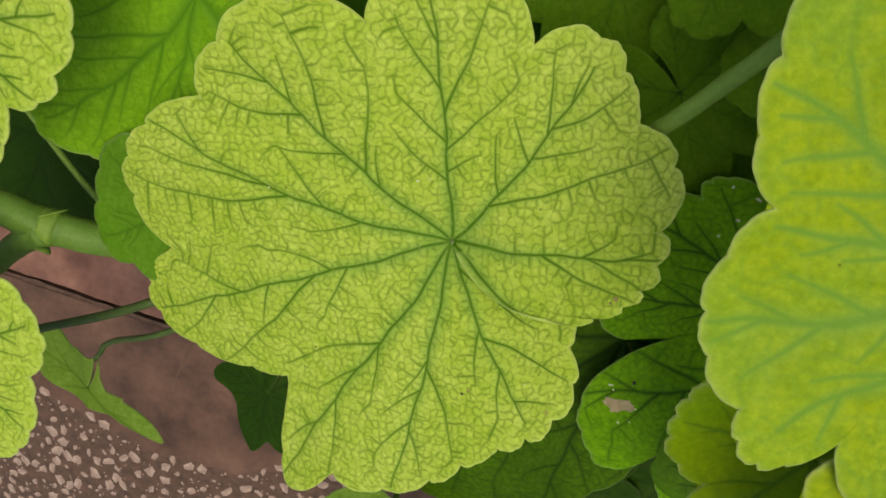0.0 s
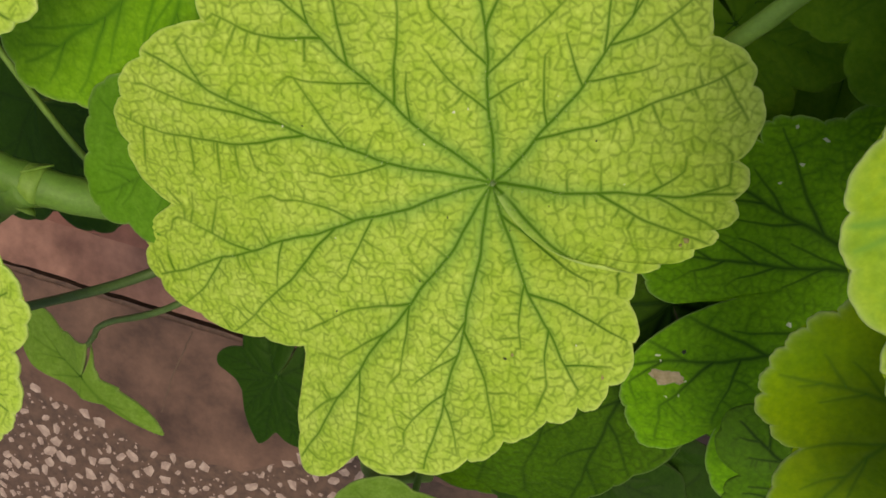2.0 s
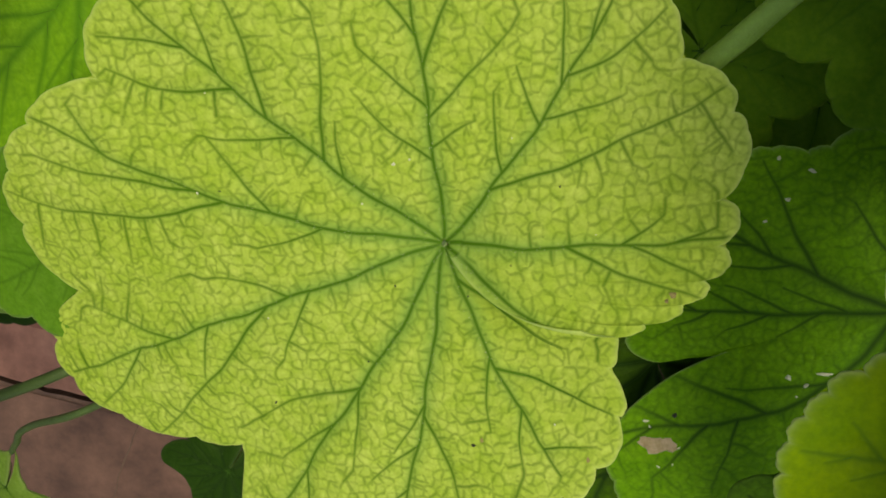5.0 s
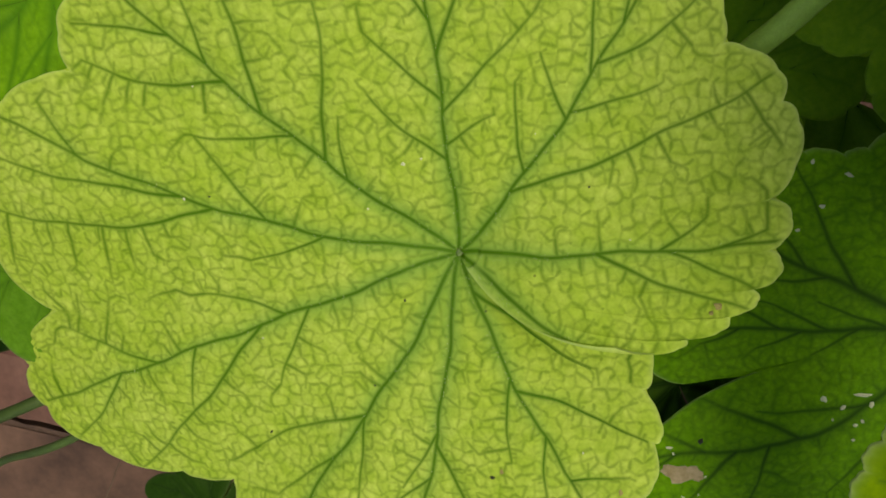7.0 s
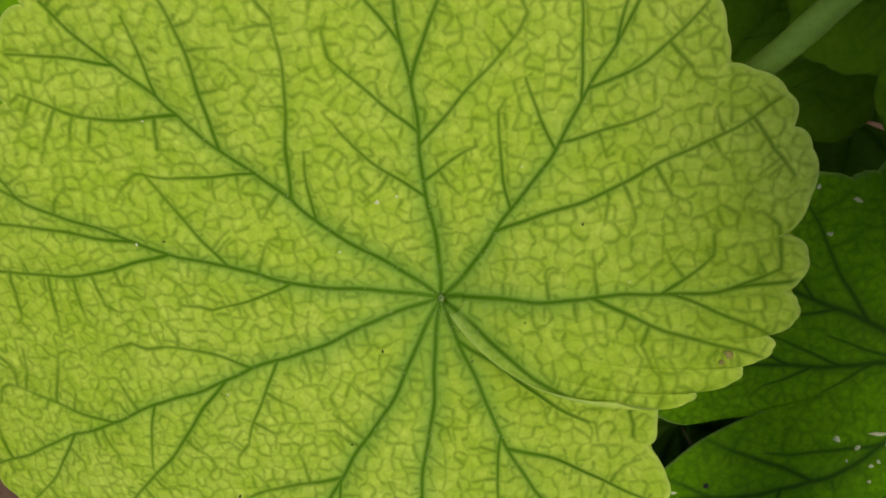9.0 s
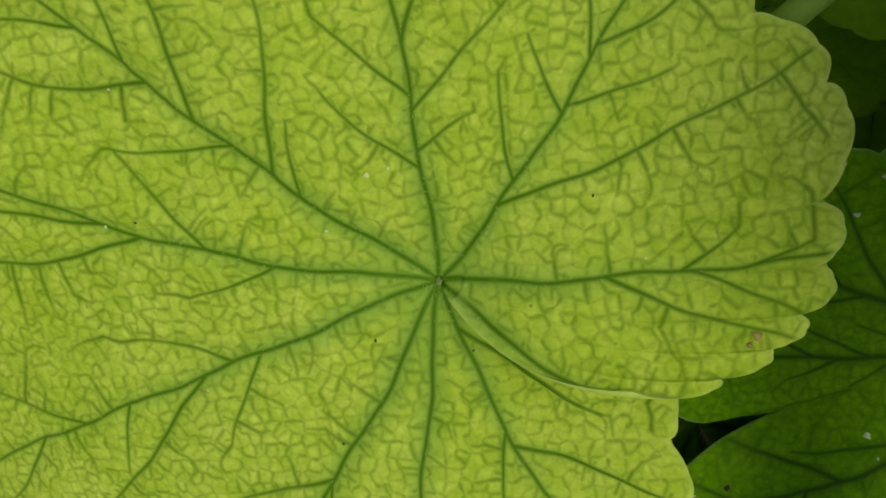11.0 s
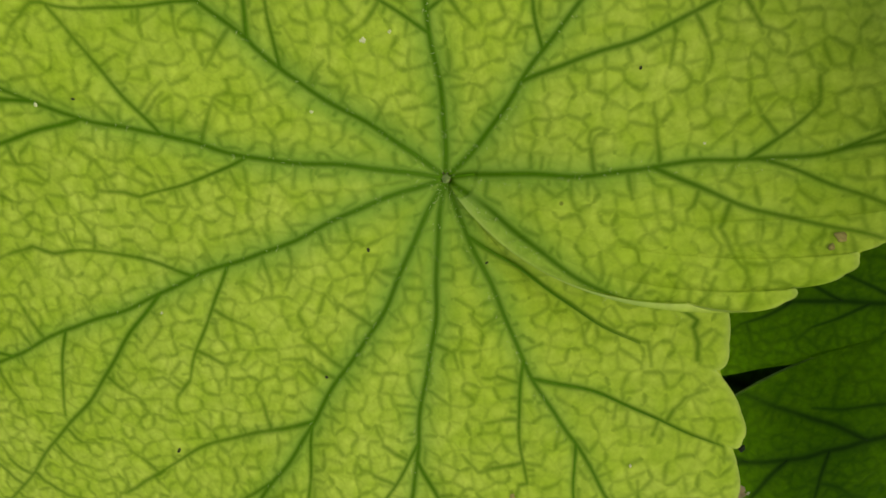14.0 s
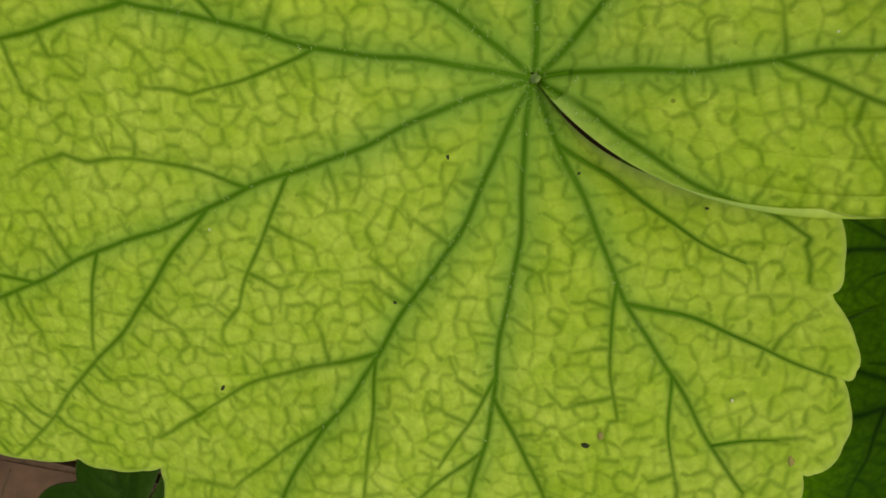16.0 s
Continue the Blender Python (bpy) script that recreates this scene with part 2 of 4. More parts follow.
class Canvas:
    """A flat map over a leaf on which vein profiles are laid."""
    def __init__(self, box, res):
        self.box, self.res = box, res
        self.img = np.zeros((int((box[3] - box[2]) / res) + 2, int((box[1] - box[0]) / res) + 2), np.float32)

    def lay(self, pts, strength, sigma):
        img, shape = self.img, self.img.shape
        pts, strength, sigma = np.asarray(pts), np.broadcast_to(strength, len(pts)), np.broadcast_to(sigma, len(pts))
        gx, gy = (pts[:, 0] - self.box[0]) / self.res, (pts[:, 1] - self.box[2]) / self.res
        k = int(math.ceil(2.2 * sigma.max() / self.res))
        ix, iy = np.round(gx).astype(int), np.round(gy).astype(int)
        for dy in range(-k, k + 1):
            for dx in range(-k, k + 1):
                d2 = ((ix + dx - gx) ** 2 + (iy + dy - gy) ** 2) * self.res**2
                v = strength * np.exp(-d2 / (2 * sigma**2))
                a, b = iy + dy, ix + dx
                ok = (a >= 0) & (b >= 0) & (a < shape[0]) & (b < shape[1]) & (v > 0.01)
                np.maximum.at(img, (a[ok], b[ok]), v[ok].astype(np.float32))

    def cells(self, spacing, strength, sigma, seed):
        """A closed net of uneven cells, each wall of its own strength and some left open."""
        rng = np.random.RandomState(seed)
        img, box = self.img, self.box
        gx, gy = np.meshgrid(np.arange(img.shape[1], dtype=np.float32) * self.res, np.arange(img.shape[0], dtype=np.float32) * self.res)
        ph = rng.uniform(0, 6, 4)
        wx = gx + 0.05 * spacing * np.sin(gy * 2.9 / spacing + ph[0] + 1.4 * np.sin(gx * 1.1 / spacing + ph[1]))
        wy = gy + 0.05 * spacing * np.sin(gx * 2.6 / spacing + ph[2] + 1.4 * np.sin(gy * 1.3 / spacing + ph[3]))
        nx, ny = int(gx.max() / spacing) + 8, int(gy.max() / spacing) + 8
        sx, sy = (rng.uniform(0.12, 0.88, (ny, nx)).astype(np.float32) for _ in range(2))
        ci, cj = np.floor(wx / spacing).astype(np.int32), np.floor(wy / spacing).astype(np.int32)
        d1 = np.full(img.shape, 1e9, np.float32)
        d2, i1, i2 = d1.copy(), np.zeros(img.shape, np.int32), np.zeros(img.shape, np.int32)
        for dj in (-2, -1, 0, 1, 2):
            for di in (-2, -1, 0, 1, 2):
                if abs(di) + abs(dj) > 3:
                    continue
                a, b = cj + dj + 3, ci + di + 3
                d = np.hypot((ci + di + sx[a, b]) * spacing - wx, (cj + dj + sy[a, b]) * spacing - wy)
                k = a * nx + b
                first, second = d < d1, (d >= d1) & (d < d2)
                d2, i2 = np.where(first, d1, np.where(second, d, d2)), np.where(first, i1, np.where(second, k, i2))
                d1, i1 = np.where(first, d, d1), np.where(first, k, i1)
        h = np.sin((i1 + i2) * 12.9898 + np.abs(i1 - i2) * 4.1414) * 437.585
        h -= np.floor(h)
        apart = np.hypot(i1 % nx + sx.ravel()[i1] - i2 % nx - sx.ravel()[i2], i1 // nx + sy.ravel()[i1] - i2 // nx - sy.ravel()[i2]) * spacing
        off = (d2**2 - d1**2) / (2 * apart + 1e-6)
        wall = strength * np.where(h < 0.1, 0.1, 0.25 + 0.75 * h)
        np.maximum(img, (wall * np.exp(-(off**2) / (2 * (sigma * (0.8 + 0.5 * h)) ** 2))).astype(np.float32), out=img)

    def read(self, p):
        img = self.img
        gx = np.clip((p[..., 0] - self.box[0]) / self.res, 0, img.shape[1] - 1.001)
        gy = np.clip((p[..., 1] - self.box[2]) / self.res, 0, img.shape[0] - 1.001)
        i, j = gx.astype(int), gy.astype(int)
        u, v = gx - i, gy - j
        return (img[j, i] * (1 - u) * (1 - v) + img[j, i + 1] * u * (1 - v) + img[j + 1, i] * (1 - u) * v + img[j + 1, i + 1] * u * v)


def resample(line, step):
    seg = np.linalg.norm(np.diff(line, axis=0), axis=1)
    s = np.concatenate([[0], np.cumsum(seg)])
    q = np.linspace(0, s[-1], max(2, int(s[-1] / step)))
    return np.stack([np.interp(q, s, line[:, 0]), np.interp(q, s, line[:, 1])], 1)


def build_leaf(m, lobes, veins, skin, rib, label, shape, curl, nr, nt, stages=(4.6, 2.4, 1.2), crenation=1.6, res=0.1, seed=1,
               bias=(0, 0), fine=1.0, group="leaves of the plant", thick=1.0, category="leaf", name="leaf", split=True, net=0.0, rib_w=1.0, twigs=False):
    """A lobed leaf with its blade, ribs and vein net. veins: (h0, h1, length, [(distance along, h0, h1, length), ...]).
    shape(x, y): height of the blade; curl: how the two edges of the basal slit bend in, (first, last, lift, drop)."""
    lo, hi = lobes[0][0], lobes[-1][0]
    radius = margin(lobes, crenation, seed)
    leaf = thing(name, m, label, category, group)
    th = np.linspace(lo, hi, nt)
    rr = radius(th)
    box = (-rr.max() - 2, rr.max() + 2, -rr.max() - 2, rr.max() + 2)
    c_vein, c_groove, c_halo = Canvas(box, res), Canvas(box, 0.35), Canvas(box, 0.35)
    ribs, seeds = [], []
    for i, (h0, h1, length, forks) in enumerate(veins):
        main = vein_line((0, 0), h0, h1, length, seed=seed * 31 + i)
        lines = [(main, 0.44 * thick * rib_w, 0.2 * thick, 1.0, 0.92)]
        for j, (at, f0, f1, fl) in enumerate(forks):
            k = min(len(main) - 1, int(at / length * (len(main) - 1)))
            lines.append((vein_line(main[k], f0, f1, fl, seed=seed * 77 + i * 9 + j), (0.33 if fl > 18 else 0.25) * thick * (0.5 + 0.5 * rib_w), 0.16 * thick, 1.0, 0.8))
        ribs.append(lines)
        for line, w0, w1, s0, s1 in lines:
            p = resample(line, 0.12)
            t = np.linspace(0, 1, len(p))
            c_vein.lay(p, s0 + (s1 - s0) * t, w0 + (w1 - w0) * t)
            c_groove.lay(p[::4], s0 * (1 - 0.6 * t[::4]), (2.4 if w0 > 0.3 else 1.3) * thick * (1 - 0.45 * t[::4]))
            seeds.append(resample(line, 0.7)[3:])
    for lines in ribs:
        line = lines[0][0]
        p = resample(line, 0.4)
        t = np.linspace(0, 1, len(p))
        c_halo.lay(p, (0.8 if twigs else 0.66) * (1 - t) ** 0.6, (0.6 + 0.9 * (1 - t)) if twigs else 0.7 + 1.3 * (1 - t))
        for line, *_ in lines[1:]:
            p = resample(line, 0.4)
            c_halo.lay(p, 0.4 * (1 - np.linspace(0, 1, len(p))), 0.8)

    def inside(p):
        a = np.degrees(np.arctan2(p[:, 1], p[:, 0]))
        a = np.where(a < lo, a + 360, a)
        return np.hypot(p[:, 0], p[:, 1]) < radius(np.clip(a, lo, hi)) - 1.2

    seeds = np.vstack(seeds)
    if net:
        c_vein.cells(net, 0.57 * fine, 0.17 * thick, seed + 5)
        c_groove.cells(net, 0.3, 0.4, seed + 5)
    # twigs that branch off the veins and run out free
    nodes, parent, weight, stage, base = grow_net(seeds, inside, stages, seed + 5, box)
    k = np.arange(base, len(nodes))
    if len(k):
        lw = np.log(weight[k])
        bold = fine * np.minimum(0.92, np.where(stage[k] == 0, 0.62, 0.52) + 0.07 * lw)
        wide = np.minimum(0.28, np.where(stage[k] == 0, 0.19, 0.16) + 0.022 * lw) * thick
        for t in (0.15, 0.32, 0.49, 0.66, 0.83, 1.0):
            q = nodes[parent[k]] * (1 - t) + nodes[k] * t
            c_vein.lay(q, bold, wide)
            c_groove.lay(q, 0.25 * bold, 0.55 * thick)

    # the blade: rings from the stalk to the margin
    rho = np.linspace(0, 1, nr) ** 0.85
    first, last, lift, drop = curl
    off = (first * np.exp(-((th - lo) / 22) ** 2)[None] - last * np.exp(-((hi - th) / 22) ** 2)[None]) * (1 - rho[:, None])
    ang = np.radians(th[None] + off)
    rad = 0.6 + rho[:, None] * (rr[None] - 0.6)
    x, y = rad * np.cos(ang) + bias[0] * rho[:, None], rad * np.sin(ang) + bias[1] * rho[:, None]
    xy = np.stack([x, y], 2)
    groove, vein, halo = c_groove.read(xy), c_vein.read(xy), c_halo.read(xy)
    edge = (1 - rho[:, None]) * rr[None]
    slit = np.radians(np.minimum(th - lo, hi - th))[None] * rad
    edge = np.minimum(edge, np.where(rho[:, None] > 0.06, slit, edge))

    def height(px, py, u_first, u_last, rho_):
        return shape(px, py) + lift * u_first * np.sqrt(rho_) - drop * u_last * np.sqrt(rho_)
    uf, ul = np.exp(-((th - lo) / 42) ** 2)[None], np.exp(-((hi - th) / 42) ** 2)[None]
    z = height(x, y, uf, ul, rho[:, None]) - 0.7 * groove * np.clip(edge / 4, 0, 1) * thick
    z = z - 0.35 * np.exp(-edge / 0.5)
    verts = np.stack([x, y, z], 2).reshape(-1, 3) * 0.001
    i, j = np.meshgrid(np.arange(nr - 1), np.arange(nt - 1), indexing="ij")
    a = (i * nt + j).ravel()
    quads = np.stack([a, a + nt, a + nt + 1, a + 1], 1)
    # the margin folds under to a coarse underside
    zs = z[-1]
    skirt = np.stack([x[-1] * 0.998, y[-1] * 0.998, zs - 0.35], 1) * 0.001
    o = len(verts)
    ci = np.arange(nt - 1)
    rim_faces = np.stack([(nr - 1) * nt + ci, o + ci, o + ci + 1, (nr - 1) * nt + ci + 1], 1)
    cu, cr = np.arange(0, nt, 6), np.linspace(0, nr - 1, 30).astype(int)
    under = np.stack([x[np.ix_(cr, cu)] * 0.998, y[np.ix_(cr, cu)] * 0.998, z[np.ix_(cr, cu)] - 0.45], 2).reshape(-1, 3) * 0.001
    o2 = o + nt
    nu = len(cu)
    i, j = np.meshgrid(np.arange(len(cr) - 1), np.arange(nu - 1), indexing="ij")
    a = o2 + (i * nu + j).ravel()
    under_faces = np.stack([a, a + 1, a + nu + 1, a + nu], 1)
    allv = np.vstack([verts, skirt, under])
    allf = np.vstack([quads, rim_faces, under_faces])
    me = bpy.data.meshes.new("blade")
    me.vertices.add(len(allv))
    me.vertices.foreach_set("co", allv.ravel())
    me.loops.add(allf.size)
    me.loops.foreach_set("vertex_index", allf.ravel().astype(np.int32))
    me.polygons.add(len(allf))
    me.polygons.foreach_set("loop_start", np.arange(0, allf.size, 4, dtype=np.int32))
    me.polygons.foreach_set("use_smooth", np.ones(len(allf), bool))
    me.update(calc_edges=True)
    pad = len(allv) - len(verts)
    for key, v in (("vein", vein * np.clip(edge / 1.2, 0, 1)), ("halo", halo), ("rim", np.exp(-edge / 0.35))):
        at = me.attributes.new(key, "FLOAT", "POINT")
        fill = np.zeros(pad) if key != "rim" else np.concatenate([np.ones(nt), np.zeros(pad - nt)])
        at.data.foreach_set("value", np.concatenate([v.ravel(), fill]).astype(np.float32))
    me.materials.append(skin)
    ob = new("blade", me)
    ob.parent = leaf

    # raised ribs, one for each large vein with its forks
    def blade_z(q):
        return shape(q[:, 0], q[:, 1]) - 0.7 * c_groove.read(q) * thick
    for lines in ribs:
        if len(lines) == 1 and nr > 300:
            continue  # the short vein beside the slit lies flush
        owner, vs, fs = None, [], []
        for number, (line, w0, w1, s0, s1) in enumerate(lines):
            q = resample(line, 1.0)
            q = q[:max(2, int(np.argmin(np.append(inside(q), False))))]
            if len(q) < 3:
                continue
            a = np.degrees(np.arctan2(q[:, 1], q[:, 0]))
            a = np.where(a < lo, a + 360, a)
            if number and nr > 300 and (hi - a[2:]).min() < 16:
                continue
            dz = lift * np.exp(-((a - lo) / 42) ** 2) - drop * np.exp(-((hi - a) / 42) ** 2)
            dz = dz * np.sqrt(np.clip(np.hypot(q[:, 0], q[:, 1]) / rr.mean(), 0, 1))
            pz = blade_z(q) + dz - 0.42 * w0
            v, f = tube_data(np.column_stack([q, pz]) * 0.001, [w0 * 0.00052, w0 * 0.00036, w1 * 0.00018], 6)
            if split:
                ob = mesh_object("vein" if number == 0 else "side_vein", v, f, rib, owner or leaf)
                owner = owner or ob
            else:
                fs += [tuple(k + len(vs) for k in g) for g in f]
                vs += v
        if not split:
            mesh_object("vein", vs, fs, rib, leaf)
    return leaf


# ---- the large lime leaf ----
YELLOW = leaf_material("yellow_green_leaf", (0.185, 0.30, 0.002), (0.12, 0.25, 0.002), (0.07, 0.16, 0.004), (0.12, 0.21, 0.006), net=0.05, rim=0.3)
LIME_SOFT = leaf_material("soft_lime_leaf", (0.25, 0.41, 0.03), (0.29, 0.40, 0.006), (0.13, 0.30, 0.035), (0.15, 0.33, 0.07), net=0.12, rough=0.6)
GREEN = leaf_material("mid_green_leaf", (0.15, 0.375, 0.008), (0.11, 0.3, 0.006), (0.022, 0.08, 0.003), (0.05, 0.15, 0.006), net=0.2, rim=0.3)
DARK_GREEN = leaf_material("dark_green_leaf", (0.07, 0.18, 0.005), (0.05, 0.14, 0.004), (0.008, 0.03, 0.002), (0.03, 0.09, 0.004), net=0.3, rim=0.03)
# shaded copy of the mid green: shadow from leaves above put into the colour
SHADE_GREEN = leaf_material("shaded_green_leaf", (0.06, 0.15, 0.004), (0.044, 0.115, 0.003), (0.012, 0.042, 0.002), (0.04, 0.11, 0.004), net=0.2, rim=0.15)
# near-black albedo that stands in for shade low in the plant
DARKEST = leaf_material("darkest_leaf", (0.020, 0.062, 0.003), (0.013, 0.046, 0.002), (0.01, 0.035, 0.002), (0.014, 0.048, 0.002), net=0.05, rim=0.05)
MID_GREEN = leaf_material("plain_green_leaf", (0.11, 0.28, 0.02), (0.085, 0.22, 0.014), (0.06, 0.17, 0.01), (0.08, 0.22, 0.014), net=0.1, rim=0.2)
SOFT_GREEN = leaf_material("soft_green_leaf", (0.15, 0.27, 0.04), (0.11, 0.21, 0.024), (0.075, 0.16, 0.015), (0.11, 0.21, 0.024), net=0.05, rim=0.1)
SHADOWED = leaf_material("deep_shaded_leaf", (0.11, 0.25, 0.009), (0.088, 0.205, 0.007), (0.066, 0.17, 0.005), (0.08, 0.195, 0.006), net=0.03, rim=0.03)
STEM_DARK = plain_material("dark_stalk", (0.06, 0.11, 0.025), (0.035, 0.07, 0.015), 150, 0.5, 0.0002, 2500)
BRIGHT = leaf_material("bright_green_leaf", (0.205, 0.45, 0.022), (0.165, 0.385, 0.015), (0.075, 0.235, 0.01), (0.10, 0.28, 0.016), net=0.12)
DEEP = leaf_material("inner_shade_leaf", (0.05, 0.15, 0.006), (0.032, 0.11, 0.004), (0.016, 0.055, 0.003), (0.028, 0.085, 0.004), net=0.08, rim=0.06)
STEM = plain_material("green_stem", (0.16, 0.30, 0.045), (0.11, 0.22, 0.028), 120, 0.5, 0.0003, 2500)
STEM_MID = plain_material("deeper_green_stem", (0.105, 0.215, 0.032), (0.07, 0.155, 0.02), 120, 0.5, 0.0003, 2500)
STEM_LIGHT = plain_material("pale_joint", (0.145, 0.26, 0.04), (0.10, 0.19, 0.026), 200, 0.5, 0.0003, 2500)
DARK_RIB = plain_material("dark_rib", (0.022, 0.075, 0.004), (0.014, 0.05, 0.003), 300, 0.6, 0.0001, 3000, 0.1)
SOFT_RIB = plain_material("soft_rib", (0.14, 0.30, 0.04), (0.11, 0.26, 0.03), 300, 0.6, 0.0001, 3000, 0.1)
DIRT = plain_material("earth", (0.12, 0.085, 0.06), (0.06, 0.04, 0.03), 30, 0.9, 0.002, 400)
CEMENT = plain_material("brown_cement", (0.136, 0.077, 0.054), (0.039, 0.021, 0.014), 38, 0.42, 0.0003, 500)
CEMENT_PINK = plain_material("pink_cement", (0.242, 0.127, 0.095), (0.083, 0.038, 0.028), 34, 0.35, 0.0003, 500)
REDDISH = plain_material("red_cement", (0.189, 0.083, 0.06), (0.106, 0.044, 0.032), 36, 0.38, 0.0006, 300)
TERRAZZO = plain_material("terrazzo_bed", (0.104, 0.063, 0.044), (0.05, 0.029, 0.02), 220, 0.45, 0.0003, 900)
CHIP = plain_material("stone_chip", (0.37, 0.29, 0.246), (0.194, 0.136, 0.114), 160, 0.4, 0.0001, 1500)
RIB = plain_material("leaf_rib", (0.065, 0.18, 0.008), (0.045, 0.14, 0.005), 300, 0.6, 0.0001, 3000, 0.1)
main_lobes = [
    (-27.6, 24.4, 34.7, 40.6, 5), (8.6, 42.5, 47.0, 47.3, 2), (35.2, 45.1, 49.1, 50.7, 3), (66.9, 44.2, 54.9, 55.6, 4),
    (106.5, 47.7, 57.5, 60.3, 3), (148.4, 58.6, 69.9, 74.1, 4), (185.7, 67.5, 80.2, 69.8, 5), (221.8, 55.2, 65.4, 78.5, 2),
    (243.1, 67.0, 62.4, 52.9, 4), (283.3, 46.6, 44.8, 41.2, 4), (319.9, 32.8, 30.9, 28.9, 1), (335.9, 27.0, 0, 0, 0),
]
main_veins = [
    ((88.0, 90.6, 92.6, 93.9), 0, 52.6, [(32.8, 128, 108, 16.4), (28.3, 65, 66, 23.6), (22.3, 129, 138, 13.6), (20.8, 36, 48, 17.6), (14.2, 145, 121, 13.8), (16.2, 29, 20, 7.8), (41.8, 116, 102, 8.7)]),
    ((44.8, 49.6, 54.7, 60.2), 0, 46.7, [(12.3, 14, 27, 37.5), (31.4, 91, 79, 16.3), (32.9, 16, 43, 16.7), (26.1, 2, 23, 11.7), (15.8, 95, 90, 12.2), (25.1, 115, 94, 9.3), (38.8, 75, 68, 8.1)]),
    ((0.1, 0.3, 1.5, 3.9), 0, 43.1, [(19.6, -26, -16, 21.1), (28.0, 21, 42, 7.5), (29.0, -16, -35, 14.2), (36.0, 19, 15, 5.9)]),
    ((-38.5, -34.8, -32.5, -31.5), 0, 28.4, []),
    ((-74.7, -69.8, -64.1, -57.8), 0, 42.3, [(21.8, -19, -30, 20.1), (6.1, -41, -33, 20.1), (37.5, -1, 2, 6.0), (19.8, -98, -89, 12.8), (30.2, -95, -84, 9.8)]),
    ((-98.2, -100.4, -103.4, -105.7, -106.4, -107.1), 0, 62.1, [(29.8, -68, -81, 22.2), (35.4, -145, -136, 11.2), (27.8, -129, -123, 10.7), (44.5, -137, -128, 13.7), (46.6, -71, -84, 9.5)]),
    ((-115.9, -125.4, -129.1, -125.9, -123.0, -121.7), 0, 78.7, [(29.5, -175, -151, 19.7), (38.2, -157, -134, 13.5), (30.0, -105, -95, 15.1), (50.1, -86, -109, 15.7), (59.1, -146, -135, 11.3)]),
    ((-164.2, -162.4, -161.1, -160.1), 0, 79.1, [(32.4, -131, -141, 40.4), (28.0, 159, 170, 13.1), (52.7, 166, 154, 17.1), (60.9, -127, -142, 17.7), (44.8, -103, -103, 10.5), (23.8, -121, -112, 14.1)]),
    ((169.7, 163.1, 154.3, 143.3), 0, 69.1, [(36.0, 195, 154, 42.0), (40.6, 172, 158, 27.8), (28.0, 119, 126, 15.7), (57.0, 108, 115, 8.8), (19.5, 200, 193, 12.1)]),
    ((140.2, 137.0, 132.6, 127.1), 0, 58.6, [(33.4, 91, 109, 25.3), (22.8, 79, 89, 22.0), (39.6, 184, 149, 20.1), (49.0, 170, 167, 13.1), (28.1, 184, 163, 14.7), (18.9, 91, 88, 9.0), (42.9, 101, 97, 9.7)]),
]


def main_shape(x, y):
    """A dimple at the stalk, a tilt, a saddle, and soft waves towards the margin."""
    r, a = np.hypot(x, y), np.arctan2(y, x)
    return (3.05 * (1 - np.exp(-(r / 9) ** 2)) + (-1.84 * x + 0.84 * y) / 50 + (-3.22 * x * x - 7.33 * x * y + 3.35 * y * y) / 2500
            + 3.0 * (np.clip(x, 0, None) / 46) ** 2 + 0.5 * np.clip(r / 50, 0, 1) * np.sin(a * 9 + 1.0))


def petiole(leaf, points, r0, r1, material, label=""):
    """The stalk of a leaf, given in millimetres of the place."""
    inv = leaf.matrix_world.inverted()
    line = smooth_line([inv @ (Vector(p) * 0.001) for p in points], 10)
    return tube("petiole", line, [r0 * 0.001, r1 * 0.001], material, leaf, 10, 0.03, label=label)


main_leaf = build_leaf(pose(-0.0008, 0, LEAF_Z), main_lobes, main_veins, LIME, RIB,
                       "large lime-green lobed leaf with dark green veins over the lower leaves",
                       main_shape, (-28, 38, 7.5, 2.7), 350, 2100, seed=3, crenation=2.1, stages=(4.2, 2.5), net=1.75, rib_w=0.66, twigs=True)
petiole(main_leaf, [(0.5, 0.5, 136.6), (8, 2, 128), (16, 8, 90), (12, 16, 40), (6, 18, -1)], 1.3, 2.2, STEM)


# ---- small marks on the leaf: dust, blemishes, hairs ----
def blade_points(leaf):
    me = [c for c in leaf.children if c.name.startswith("blade")][0].data
    co = np.empty(len(me.vertices) * 3, np.float32)
    me.vertices.foreach_get("co", co)
    return co.reshape(-1, 3) * 1000


